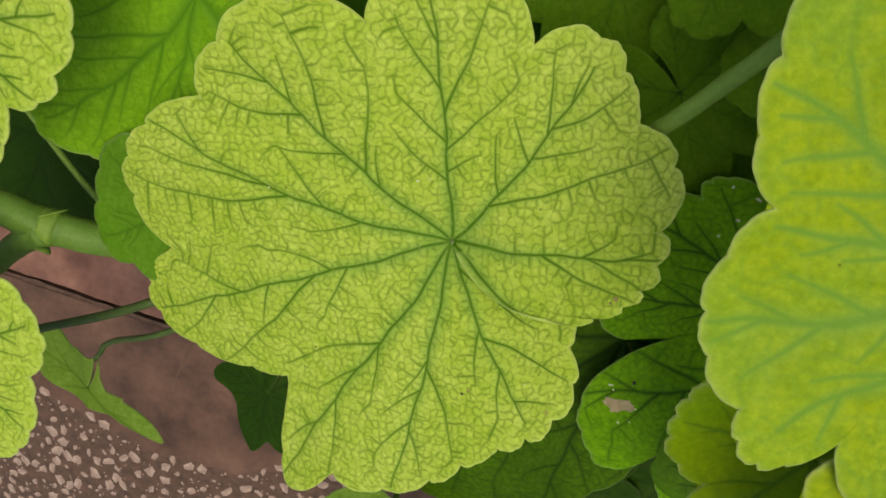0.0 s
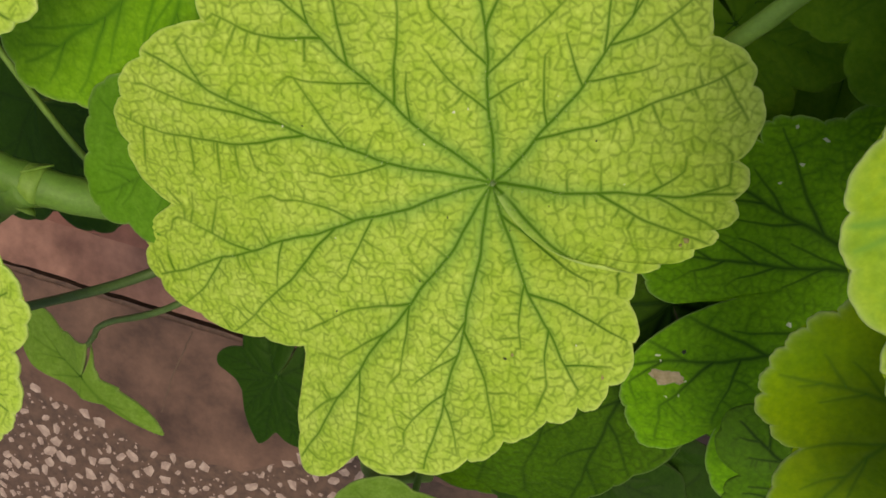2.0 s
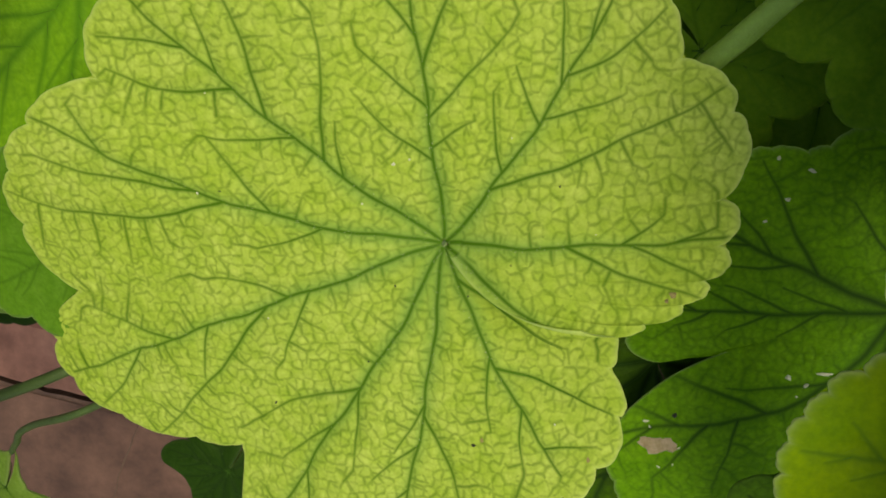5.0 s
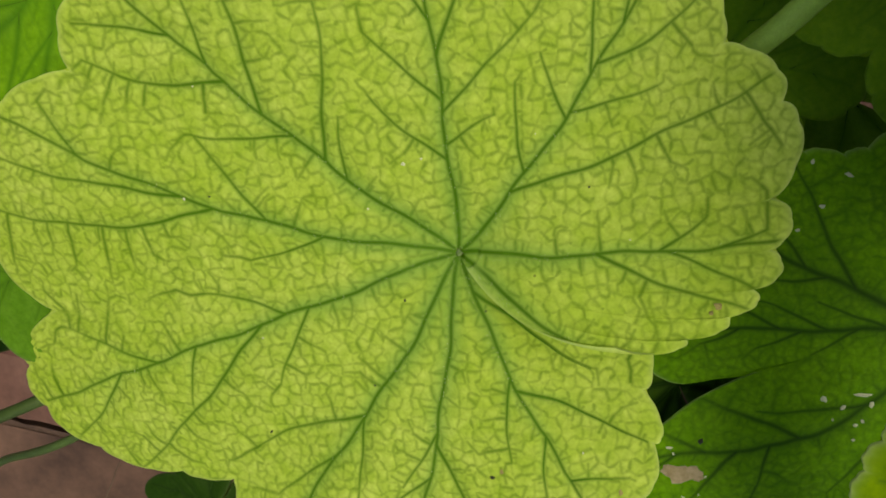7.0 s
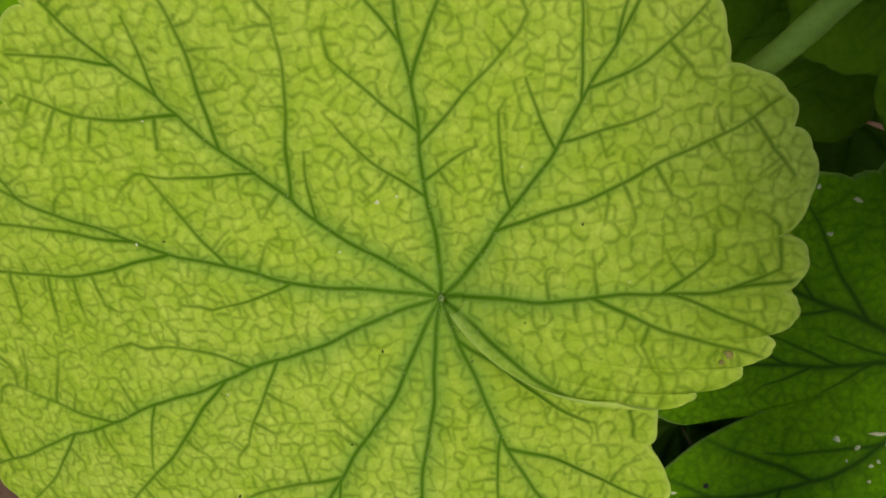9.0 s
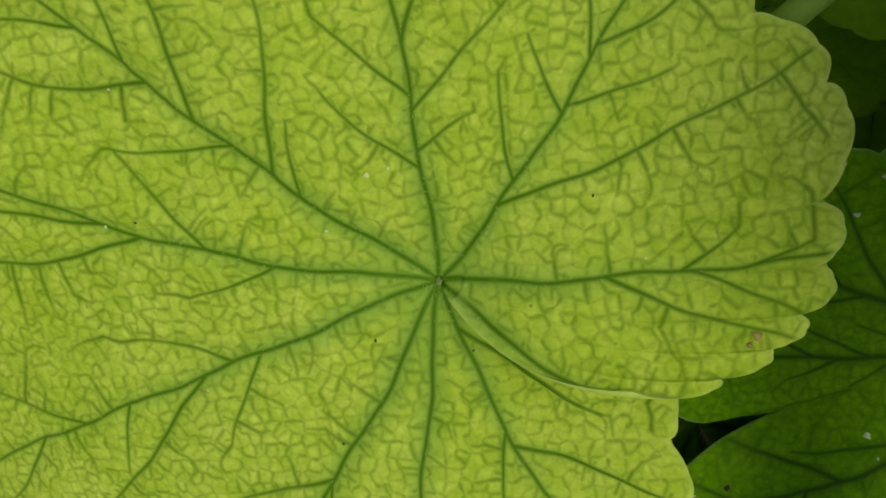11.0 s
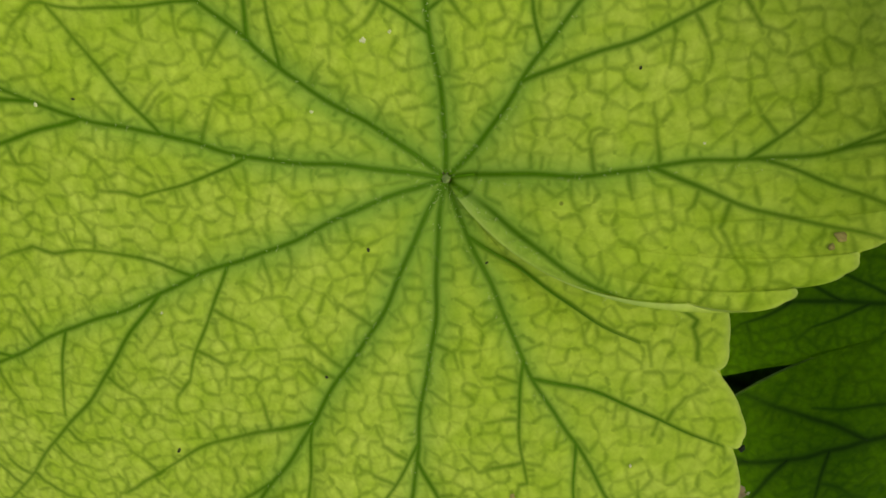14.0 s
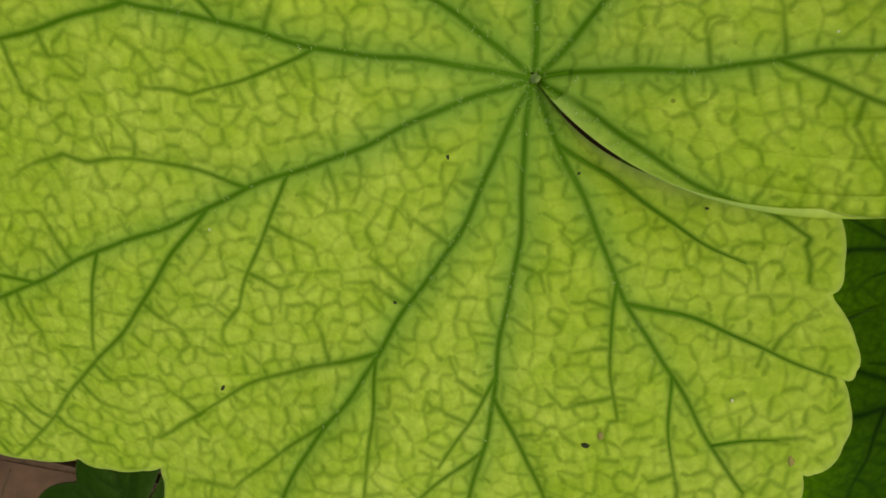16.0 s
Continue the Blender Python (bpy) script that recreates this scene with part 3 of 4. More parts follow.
def drape(name, leaf, pts, x, y, size, material, seed, rise=0.12, stretch=1.0, turn=0.0, dome=0.25, label=""):
    """A thin uneven patch or grain lying on a blade, at x, y of the leaf in millimetres."""
    rng = np.random.RandomState(seed)
    n = 12
    out, faces = [], []
    rings = (0.35, 0.75, 1.0)
    edge = 0.65 + 0.5 * rng.rand(n)
    for k in rings:
        for i in range(n):
            a = 2 * math.pi * i / n
            u, v = size * k * edge[i] * math.cos(a) * stretch, size * k * edge[i] * math.sin(a)
            out.append((x + u * math.cos(turn) - v * math.sin(turn), y + u * math.sin(turn) + v * math.cos(turn), rise + dome * size * (1 - k**2)))
    near = pts[(np.abs(pts[:, 0] - x) < size * stretch * 1.3 + 1) & (np.abs(pts[:, 1] - y) < size * stretch * 1.3 + 1)]
    verts = []
    for u, v, w in out:
        d = (near[:, 0] - u) ** 2 + (near[:, 1] - v) ** 2
        close = near[d < d.min() + 0.6]
        z = close[:, 2].max()
        verts.append((u * 0.001, v * 0.001, (z + (w if w > rise + 1e-6 else -0.1)) * 0.001))
    faces.append(tuple(range(n)))
    for r in range(len(rings) - 1):
        faces += [(r * n + i, (r + 1) * n + i, (r + 1) * n + (i + 1) % n, r * n + (i + 1) % n) for i in range(n)]
    return mesh_object(name, verts, faces, material, leaf, label=label)


PATCH = plain_material("dry_patch", (0.40, 0.33, 0.22), (0.24, 0.20, 0.10), 500, 0.8, 0.0003, 2500)
DUST = plain_material("dust", (0.60, 0.64, 0.46), (0.42, 0.47, 0.28), 2000, 0.8, 0.0001, 4000)
DRY = plain_material("dry_leaf", (0.33, 0.29, 0.11), (0.18, 0.165, 0.05), 700, 0.8, 0.0003, 2500)
BLACK = plain_material("dark_speck", (0.02, 0.03, 0.01), (0.012, 0.016, 0.008), 900, 0.6, 0.0001, 3000)
skin_points = blade_points(main_leaf)
for i, (x, y, s) in enumerate([(-5.7, 14, 0.36), (-3.2, 14.5, 0.22), (-38.1, 11.3, 0.26), (-11.5, 8.0, 0.2), (12.4, 16.6, 0.16), (-30.5, -11, 0.2),
                               (24, 2, 0.15), (-33, 27, 0.18), (16, -30, 0.2)]):
    drape("dust_speck", main_leaf, skin_points, x, y, 0.8 * s, DUST, 100 + i, 0.05, 1.2, i, 0.12)
for i, (x, y, s) in enumerate([(34.6, -6.6, 0.42), (33.6, -7.4, 0.25), (4, -32.6, 0.3), (21, -36, 0.35)]):
    drape("blemish", main_leaf, skin_points, x, y, s, DRY, 130 + i, 0.08, 1.5, 0.6 * i, 0.05, "small tan blemish")
for i, (x, y, s) in enumerate([(2.5, -33.5, 0.27), (-32.3, -27.3, 0.22), (-8, -6, 0.15), (-34, 11.5, 0.14), (3.4, -8.5, 0.13), (19, 9, 0.13), (-14, -19, 0.14), (14.5, -12.5, 0.13)]):
    drape("dark_speck", main_leaf, skin_points, x, y, s, BLACK, 160 + i, 0.08, 1.6, 0.9 * i, 0.2)
HAIR = plain_material("leaf_hair", (0.50, 0.56, 0.36), (0.36, 0.44, 0.22), 800, 0.6, 0.0001, 3000)
drape("hub", main_leaf, skin_points, 0.1, 0.0, 0.44, plain_material("hub_skin", (0.24, 0.31, 0.13), (0.11, 0.2, 0.06), 1500, 0.7, 0.0003, 3000), 7, 0.06, 1.25, 0.9, 0.22,
      "greyish node where the stalk meets the blade")
rng = np.random.RandomState(12)
hv, hf = [], []
for h0, h1, length, _ in main_veins:
    a = vein_line((0, 0), h0, h1, length)
    for _ in range(64):
        k = a[int(rng.beta(0.9, 2.2) * (len(a) - 1))] + rng.normal(0, 0.25, 2)
        d = (skin_points[:, 0] - k[0]) ** 2 + (skin_points[:, 1] - k[1]) ** 2
        z = skin_points[d.argmin(), 2]
        t, s = rng.uniform(0, 6.28), rng.uniform(0.2, 0.5)
        o = len(hv)
        w = 0.02
        for q in ((w, 0), (-w, w), (-w, -w)):
            hv.append(((k[0] + q[0]) * 0.001, (k[1] + q[1]) * 0.001, (z - 0.05) * 0.001))
        hv.append(((k[0] + s * math.cos(t)) * 0.001, (k[1] + s * math.sin(t)) * 0.001, (z + 0.35 * s + 0.1) * 0.001))
        hf += [(o, o + 1, o + 3), (o + 1, o + 2, o + 3), (o + 2, o, o + 3)]
hairs = mesh_object("hairs", hv, hf, HAIR, main_leaf, smooth=False)
hairs["kind"] = "stuff"


# ---- the other leaves of the plant ----
def auto_veins(lobes, seed):
    """A large vein up the middle of each lobe, with forks to both sides."""
    rng = np.random.RandomState(seed)
    rows = []
    for (a0, r0, r1, r2, count), nxt in zip(lobes[:-1], lobes[1:]):
        if nxt[0] - a0 < 14:
            continue
        mid, length = (a0 + nxt[0]) / 2, 0.93 * max(r1, r2, 4)
        forks, side, at = [], 1 if rng.rand() < 0.5 else -1, length * 0.28
        while at < length * 0.85:
            turn = rng.uniform(32, 50) * side
            reach = (length - at) * rng.uniform(0.5, 0.75)
            if reach > 3:
                forks.append((at, mid + turn, mid + turn * 0.6, reach))
            side, at = -side, at + length * rng.uniform(0.1, 0.17)
        rows.append((mid + rng.uniform(-6, 6), mid + rng.uniform(-6, 6), length, forks))
    return rows


def dish(cup, ripple, tilt_x=0.0, tilt_y=0.0, waves=7, phase=0.0, size=40.0):
    """A blade that rises (or hangs) towards its margin, with waves, tilted."""
    def shape(x, y):
        r, a = np.hypot(x, y) / size, np.arctan2(y, x)
        return cup * r**2 + ripple * np.clip(r, 0, 1.2) * np.sin(waves * a + phase) + tilt_x * x + tilt_y * y
    return shape


def other_leaf(at, lobes, skin, label, shape, stalk, seed, nr=110, nt=720, stages=(6, 3), crenation=1.3, thick=1.0, fine=0.9,
               stalk_r=(1.1, 1.9), stalk_skin=None, net=0.0, curl=(-10, 14, 1.5, 0.8), veins=None, twigs=False, rib_w=1.0, joint=None):
    leaf = build_leaf(pose(*(v * 0.001 for v in at)), lobes, veins or auto_veins(lobes, seed), skin, SOFT_RIB if skin is LIME_SOFT else RIB if skin in LIMES else DARK_RIB, label, shape,
                      curl, nr, nt, stages, crenation, 0.16, seed, fine=fine, thick=thick, split=nr > 70, net=net, twigs=twigs, rib_w=rib_w)
    z0 = shape(np.array([0.0]), np.array([0.0]))[0] - 2.6
    petiole(leaf, [joint or (at[0], at[1], at[2] + z0), *stalk], *stalk_r, stalk_skin or STEM)
    return leaf


BASE = (6, 14, -1)
LIMES = (LIME, YELLOW, LIME_SOFT, BRIGHT)

# near leaves at the right, over the main leaf's level
other_leaf((80.9, 22.1, 198.5), [(20, 32.9, 42.5, 46.5, 4), (60, 44.5, 52.3, 52.3, 4), (100, 50.3, 49.4, 46.5, 3), (126, 43.1, 37.3, 33.4, 3), (164, 28.0, 32.4, 34.9, 4), (214, 34.5, 36.0, 37.3, 2), (226.5, 37.3, 35.8, 32.9, 2), (235.7, 28.6, 36.7, 40.7, 4), (285, 38.7, 46.5, 44.5, 4), (340, 30.9, 0.0, 0.0, 0)], LIME_SOFT,
           "broad yellow-green leaf with wide scallops, held above the others", dish(1.5, 0.8), [(80, 24, 170), (76, 40, 146), (70, 49, 138)], 21, crenation=1.2, fine=0.62, thick=1.5, net=2.6,
           nr=150, nt=900, stages=(5, 2.8), twigs=True,
           veins=[((212, 200, 182, 182), 0, 36, [(21, 226, 218, 12), (15, 160, 152, 12), (24, 148, 160, 8), (28, 215, 205, 7), (11, 235, 226, 9)]),
                  ((137, 140, 150), 0, 36, [(14, 176, 184, 15), (22, 188, 192, 10), (24, 108, 104, 10), (12, 100, 98, 14), (28, 178, 170, 6)]),
                  ((240, 232, 205, 225), 0, 33, [(17, 186, 195, 10), (24, 252, 246, 7), (13, 262, 256, 9)]),
                  (166, 172, 27, [(10, 196, 188, 9), (14, 140, 150, 8), (18, 198, 190, 6)]),
                  (95, 88, 38, [(14, 125, 118, 14), (18, 66, 70, 14)]), (45, 50, 38, [(14, 75, 70, 14)]), (285, 280, 38, [(14, 255, 262, 14)])])
other_leaf((87, -27, 196), [(0, 19, 24, 25, 3), (60, 21, 27, 27, 3), (112, 23.5, 29, 29, 3), (165, 24.5, 29, 28, 3), (220, 23.5, 28, 26, 3),
                            (290, 21, 26, 21, 3), (352, 15, 0, 0, 0)], LIME_SOFT,
           "small lime-green scalloped leaf beside the broad one", dish(1.0, 0.6), [(88, -10, 160), (82, 26, 145), (70, 49, 138)], 22, fine=0.6, thick=1.4, twigs=True)
other_leaf((68.5, -25, 166), [(0, 15, 22, 24, 3), (60, 20, 24, 23, 3), (118, 20, 22, 23.3, 7), (204, 18.5, 27.5, 30.5, 4), (255, 28, 30, 26, 3),
                              (310, 20, 20, 18, 2), (352, 15, 0, 0, 0)], YELLOW,
           "yellowing green scalloped leaf in the shade of a higher leaf", dish(1.0, 0.6), [(82, -30, 142), (104, -20, 80), (60, 10, 14), BASE], 23, fine=0.3)
# darker leaves below
torn = other_leaf((81, -32, 91), [(12, 27.0, 35.3, 35.3, 3), (70, 29.1, 36.4, 38.4, 4), (112, 37.4, 39.5, 43.6, 4), (136, 41.6, 56.1, 59.2, 5), (180, 55.1, 54.5, 53.0, 2), (194.6, 48.2, 38.4, 34.3, 1), (195.6, 34.3, 59.5, 69.8, 4), (222, 74.1, 74.3, 70.7, 2), (232.6, 58.2, 71.7, 74.8, 3), (256, 64.4, 72.7, 62.3, 4), (300, 37.4, 41.6, 37.4, 3), (350, 27.0, 0.0, 0.0, 0)], GREEN,
                  "large mid-green lobed leaf with a slit and dry tan patch", dish(-1.0, 1.0, 0.02, 0.02), [(74, -22, 60), (40, -4, 30), BASE], 24, nr=210, nt=1300, net=2.3,
                  thick=1.3, curl=(4, 4, 0.8, 0.8), crenation=1.1, stages=(5, 2.6), twigs=True, fine=0.75,
                  veins=[((183, 180, 176, 171), 0, 48.8, [(9.4, 150, 158, 14.5), (14.5, 214, 205, 10.4), (19.7, 148, 158, 15.6), (24.9, 212, 200, 9.4), (29.1, 145, 155, 12.5), (36.4, 208, 196, 8.3), (39.5, 145, 152, 8.3)]),
                         ((153, 152, 149, 148), 0, 54.0, [(17.1, 114, 112, 27.0), (22.9, 182, 172, 14.5), (27.0, 120, 126, 12.5), (32.2, 178, 168, 12.5), (39.5, 118, 124, 9.4)]),
                         ((244, 228, 205, 187, 189, 203), 0, 76.9, [(35.3, 152, 166, 31.2), (20.8, 190, 178, 20.8), (47.8, 232, 226, 18.7), (54.0, 150, 160, 12.5), (60.3, 225, 218, 10.4), (41.6, 255, 248, 14.5)]),
                         (262, 250, 62.3, [(20.8, 222, 230, 22.9), (29.1, 284, 276, 16.6), (39.5, 218, 226, 14.5)]),
                         (98, 92, 35.3, [(12.5, 128, 120, 13.5), (16.6, 68, 74, 12.5)]),
                         (42, 38, 31.2, [(10.4, 70, 62, 11.4)]),
                         (322, 318, 35.3, [(12.5, 296, 302, 13.5)])])
torn_points = blade_points(torn)
for i, (x, y, s) in enumerate([(-48.4174, -32.0012, 2.2), (-45.9238, -31.3778, 1.7), (-50.2876, -31.3778, 1.3), (-44.677, -32.8324, 0.8)]):
    drape("dry_patch", torn, torn_points, x, y, s, PATCH, 180 + i, 0.15, 1.5, 0.1, 0.03, "dry tan patch")
for i, (x, y, s, k) in enumerate([(-50.1837, -26.2867, 0.3, 2.6), (-49.4564, -27.6374, 0.25, 1.4), (-43.2224, -32.4168, 0.25, 1.8), (-47.794, -37.404, 0.22, 2.4), (-44.677, -36.7806, 0.2, 1.5), (-21.2995, 24.2087, 0.5, 1.1), (-20.5722, -14.546, 0.62, 1.3),
                                  (-17.0396, -16.624, 0.45, 1.4), (-13.4031, -13.8187, 0.5, 3.4), (-11.6368, -16.3123, 0.5, 1.6), (-14.546, -20.6761, 0.4, 1.3), (-13.1953, -19.8449, 0.35, 1.8), (-14.8577, -23.897, 0.35, 1.2),
                                  (-17.1435, 30.131, 0.4, 2.2), (-23.1697, 32.8324, 0.35, 1.5), (-25.4555, 19.741, 0.3, 1.6), (-18.9098, -19.1176, 0.25, 1.2)]):
    drape("dust_speck", torn, torn_points, x, y, s, DUST, 190 + i, 0.1, k, 1.9 * i if k < 3 else -0.15, 0.3)
drape("dark_speck", torn, torn_points, -44, -24.5, 0.5, BLACK, 200, 0.08, 1.5, 1.2, 0.2)
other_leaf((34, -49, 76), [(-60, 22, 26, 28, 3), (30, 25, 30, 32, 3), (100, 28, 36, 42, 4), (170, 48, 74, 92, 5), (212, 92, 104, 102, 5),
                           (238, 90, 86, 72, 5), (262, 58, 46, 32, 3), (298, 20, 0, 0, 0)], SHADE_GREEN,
           "long-lobed green leaf under the lime leaf, coloured as shaded", dish(-3.0, 1.0, 0.02), [(28, -28, 50), (16, -4, 20), BASE], 25, net=3.0, thick=1.6, nr=130, nt=800)
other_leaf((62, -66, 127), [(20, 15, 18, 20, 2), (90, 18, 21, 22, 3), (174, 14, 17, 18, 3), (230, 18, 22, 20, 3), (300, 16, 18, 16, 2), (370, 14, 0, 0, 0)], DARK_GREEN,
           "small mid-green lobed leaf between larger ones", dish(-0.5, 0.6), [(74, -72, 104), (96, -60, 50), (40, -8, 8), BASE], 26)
other_leaf((-56.6, 49.7, 131.5), [(100, 28, 34, 40, 4), (150, 42, 49, 51, 4), (188, 51.5, 53.5, 54.4, 4), (211, 55, 55.5, 52, 3), (232, 49, 44, 40, 3),
                                  (262, 34, 32, 30, 3), (310, 26, 28, 28, 3), (360, 24, 28, 28, 3), (440, 22, 0, 0, 0)], BRIGHT,
           "puckered bright green leaf with sunken veins", dish(-1.5, 1.2, waves=9), [(-52, 44, 100), (-30, 26, 50), BASE], 27, nr=190, nt=1100, net=2.6, thick=1.3, crenation=0.9,
           stages=(5.5, 3), twigs=True, fine=0.75,
           veins=[((227, 217, 207, 199), 0, 53, [(11.5, 184, 180, 28), (14, 250, 246, 20), (21, 182, 178, 17), (25, 248, 240, 14), (30.5, 246, 226, 19), (34, 178, 184, 14), (42, 236, 226, 10), (44, 174, 180, 8)]),
                  ((172, 166, 164), 0, 50, [(12, 205, 196, 20), (18, 136, 142, 18), (27, 200, 192, 14), (34, 138, 146, 10)]),
                  ((252, 248, 246), 0, 34, [(10, 278, 272, 14), (14, 224, 230, 14), (20, 276, 268, 9)]), (125, 122, 34, [(12, 155, 146, 14)]), (310, 300, 26, [(10, 270, 280, 12)])])
other_leaf((-69, 1, 135), [(-60, 16, 18, 18, 2), (20, 15, 17, 17, 2), (100, 16, 21, 20, 3), (172, 18.5, 21, 21, 3), (228, 17.5, 19, 18, 2), (298, 15, 0, 0, 0)], MID_GREEN,
           "small smooth green lobed leaf beside the thick stem", dish(-2.0, 0.4, size=20), [(-60, 4, 112), (-30, 10, 50), BASE], 28, fine=0.35, crenation=1.0)
other_leaf((-92, 46, 165), [(-190, 20, 26, 28, 3), (-130, 26, 30, 28, 3), (-85, 27, 25, 21, 2), (-50, 18, 21.5, 24, 2), (-20, 24, 28, 28, 3),
                            (40, 24, 28, 28, 3), (100, 24, 26, 24, 3), (160, 18, 0, 0, 0)], LIME,
           "lime-green scalloped leaf above the puckered green one", dish(-0.8, 0.5), [(-106, 58, 142), (-124, 62, 90), (-60, 50, 20), BASE], 29, net=1.9, nr=180, nt=1000)
other_leaf((-121, -27, 157), [(-190, 22, 30, 32, 3), (-110, 30, 34, 33, 3), (-70, 31, 30, 27.5, 4), (-13, 24.7, 29.5, 30, 4), (42, 28, 31, 29, 4),
                              (110, 26, 28, 26, 3), (165, 20, 0, 0, 0)], LIME,
           "lime-green scalloped leaf hanging over the floor", dish(-1.2, 0.5), [(-130, -36, 140), (-132, -44, 114), (-89, -32, 108), (-50, -16, 70), BASE], 30,
           net=1.9, nr=180, nt=1100, stalk_r=(1.15, 1.45), stalk_skin=STEM_DARK)
# deep in the plant; the skins imitate the shade there by colour
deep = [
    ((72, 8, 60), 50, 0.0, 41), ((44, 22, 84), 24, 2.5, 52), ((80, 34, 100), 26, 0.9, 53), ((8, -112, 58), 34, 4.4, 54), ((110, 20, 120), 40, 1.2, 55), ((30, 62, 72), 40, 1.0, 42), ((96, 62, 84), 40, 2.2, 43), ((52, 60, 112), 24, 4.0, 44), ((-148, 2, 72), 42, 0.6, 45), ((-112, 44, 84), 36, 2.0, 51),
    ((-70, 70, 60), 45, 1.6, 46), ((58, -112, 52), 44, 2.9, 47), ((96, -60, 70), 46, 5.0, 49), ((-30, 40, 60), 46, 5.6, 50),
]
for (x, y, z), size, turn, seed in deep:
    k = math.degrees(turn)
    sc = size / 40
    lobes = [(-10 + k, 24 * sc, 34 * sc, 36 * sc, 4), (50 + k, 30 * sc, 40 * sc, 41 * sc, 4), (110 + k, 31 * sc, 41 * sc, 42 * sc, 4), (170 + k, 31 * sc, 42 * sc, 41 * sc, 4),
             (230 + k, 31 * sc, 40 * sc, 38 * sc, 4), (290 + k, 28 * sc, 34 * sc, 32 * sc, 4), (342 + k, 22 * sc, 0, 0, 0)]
    # skin picked by position: painted shade is deepest at the left and front
    other_leaf((x, y, z), lobes, SHADOWED if x > 20 and y > 0 else DARKEST if x < -100 or y < -90 else DEEP, "green leaf deep inside the plant, shade put into its colour", dish(-3.0, 1.2, 0.1 * math.sin(seed), 0.1 * math.cos(seed)),
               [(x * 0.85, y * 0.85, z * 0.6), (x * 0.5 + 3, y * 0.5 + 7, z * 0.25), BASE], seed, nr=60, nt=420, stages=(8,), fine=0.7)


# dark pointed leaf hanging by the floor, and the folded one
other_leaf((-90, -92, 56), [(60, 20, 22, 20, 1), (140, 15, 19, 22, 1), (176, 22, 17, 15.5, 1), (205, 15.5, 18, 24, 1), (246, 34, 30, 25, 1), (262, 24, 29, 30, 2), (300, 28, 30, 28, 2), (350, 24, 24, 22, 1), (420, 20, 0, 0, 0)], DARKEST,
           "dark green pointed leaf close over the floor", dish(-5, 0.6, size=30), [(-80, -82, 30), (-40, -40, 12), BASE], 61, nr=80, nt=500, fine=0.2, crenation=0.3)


other_leaf((-48, -152, 62), [(-60, 24, 28, 28, 2), (10, 26, 30, 30, 3), (80, 28, 33, 32, 3), (150, 28, 31, 30, 3), (220, 24, 26, 24, 2), (296, 20, 0, 0, 0)], SOFT_GREEN,
           "smooth green leaf standing low by the floor", dish(3.0, 0.8, size=30), [(-46, -130, 40), (-20, -60, 20), BASE], 63, nr=80, nt=500, fine=0.1, crenation=0.5)


def folded(x, y):
    return -4.0 * np.abs(np.sin(np.arctan2(y, x) - 4.55)) * np.hypot(x, y) / 20 + 0.8 * np.sin(x * 0.25)


other_leaf((-145.4, -83.6, 80), [(65, 14.3, 13.5, 15, 1), (107, 15.3, 22, 25.5, 1), (124, 25.7, 26, 24, 2), (177, 19.4, 10.5, 7.8, 1), (240, 7.2, 8, 9, 1), (301, 11.3, 18, 27.5, 1),
                                  (315.4, 31.5, 23, 14.5, 1), (340, 12.5, 8.5, 6.6, 1), (360, 6.2, 6, 7, 1), (424, 13, 0, 0, 0)], SOFT_GREEN,
           "folded soft green leaf drooping on a thin stalk", folded, [(-134, -66.5, 84), (-124, -58.5, 90), (-89, -44, 100), (-50, -22, 66), BASE], 62, nr=90, nt=600, fine=0.4, crenation=0.15,
           stalk_r=(0.85, 1.1), stalk_skin=STEM_DARK, joint=(-140.4, -72, 79.6), veins=[(66, 64, 13, []), (150, 140, 20, [(8, 175, 170, 8), (10, 118, 124, 8)]), (190, 186, 12, []), ((300, 312, 318), 0, 26, [(8, 285, 296, 6), (12, 338, 330, 5)])])

# ---- stems ----
def stem(points, radii, label, sides=16, knots=(), material=None):
    """A round stem with swollen joints, points in millimetres."""
    root = thing("stem", pose(0, 0, 0), label, "stem", "stems of the plant")
    line = smooth_line([Vector(p) * 0.001 for p in points], 14)
    tube("stalk", line, [r * 0.001 for r in radii], material or STEM, root, sides, 0.02)
    for (x, y, z), r, (dx, dy, dz) in knots:
        d = Vector((dx, dy, dz)).normalized() * 0.001
        c = Vector((x, y, z)) * 0.001
        ring = [c + d * k for k in np.linspace(-r * 0.45, r * 0.45, 9)]
        tube("joint", ring, [r * 0.00098, r * 0.00104, r * 0.00108, r * 0.00104, r * 0.00098], STEM_LIGHT, root, 18, 0.03, label="pale swollen joint")
        joint = root.children[-1]
        side = d.cross(Vector((0, 0, 1))).normalized()
        for k, (sgn, ln) in enumerate(((1, 0.95), (-1, 0.8), (1, 0.7))):
            vs, fs = [], []
            for i in range(6):
                u = i / 5
                w = (1 - u) ** 0.7 * r * 0.00075
                p = c + side * sgn * r * 0.001 * (0.95 + 0.35 * u) + d * (ln * r * u - 0.3 * r + 0.5 * k) + Vector((0, 0, r * 0.0007 * (0.8 - 1.1 * k * u)))
                vs += [p - Vector((0, 0, w)) + side * sgn * 0.0002 * math.sin(5 * u), p + Vector((0, 0, w * 0.6))]
                if i:
                    o = 2 * i - 2
                    fs.append((o, o + 1, o + 3, o + 2))
            flap = mesh_object("stipule", vs, fs, STEM_LIGHT, joint, label="papery pale green flap")
            flap.modifiers.new("thick", "SOLIDIFY").thickness = 0.0004
    return root


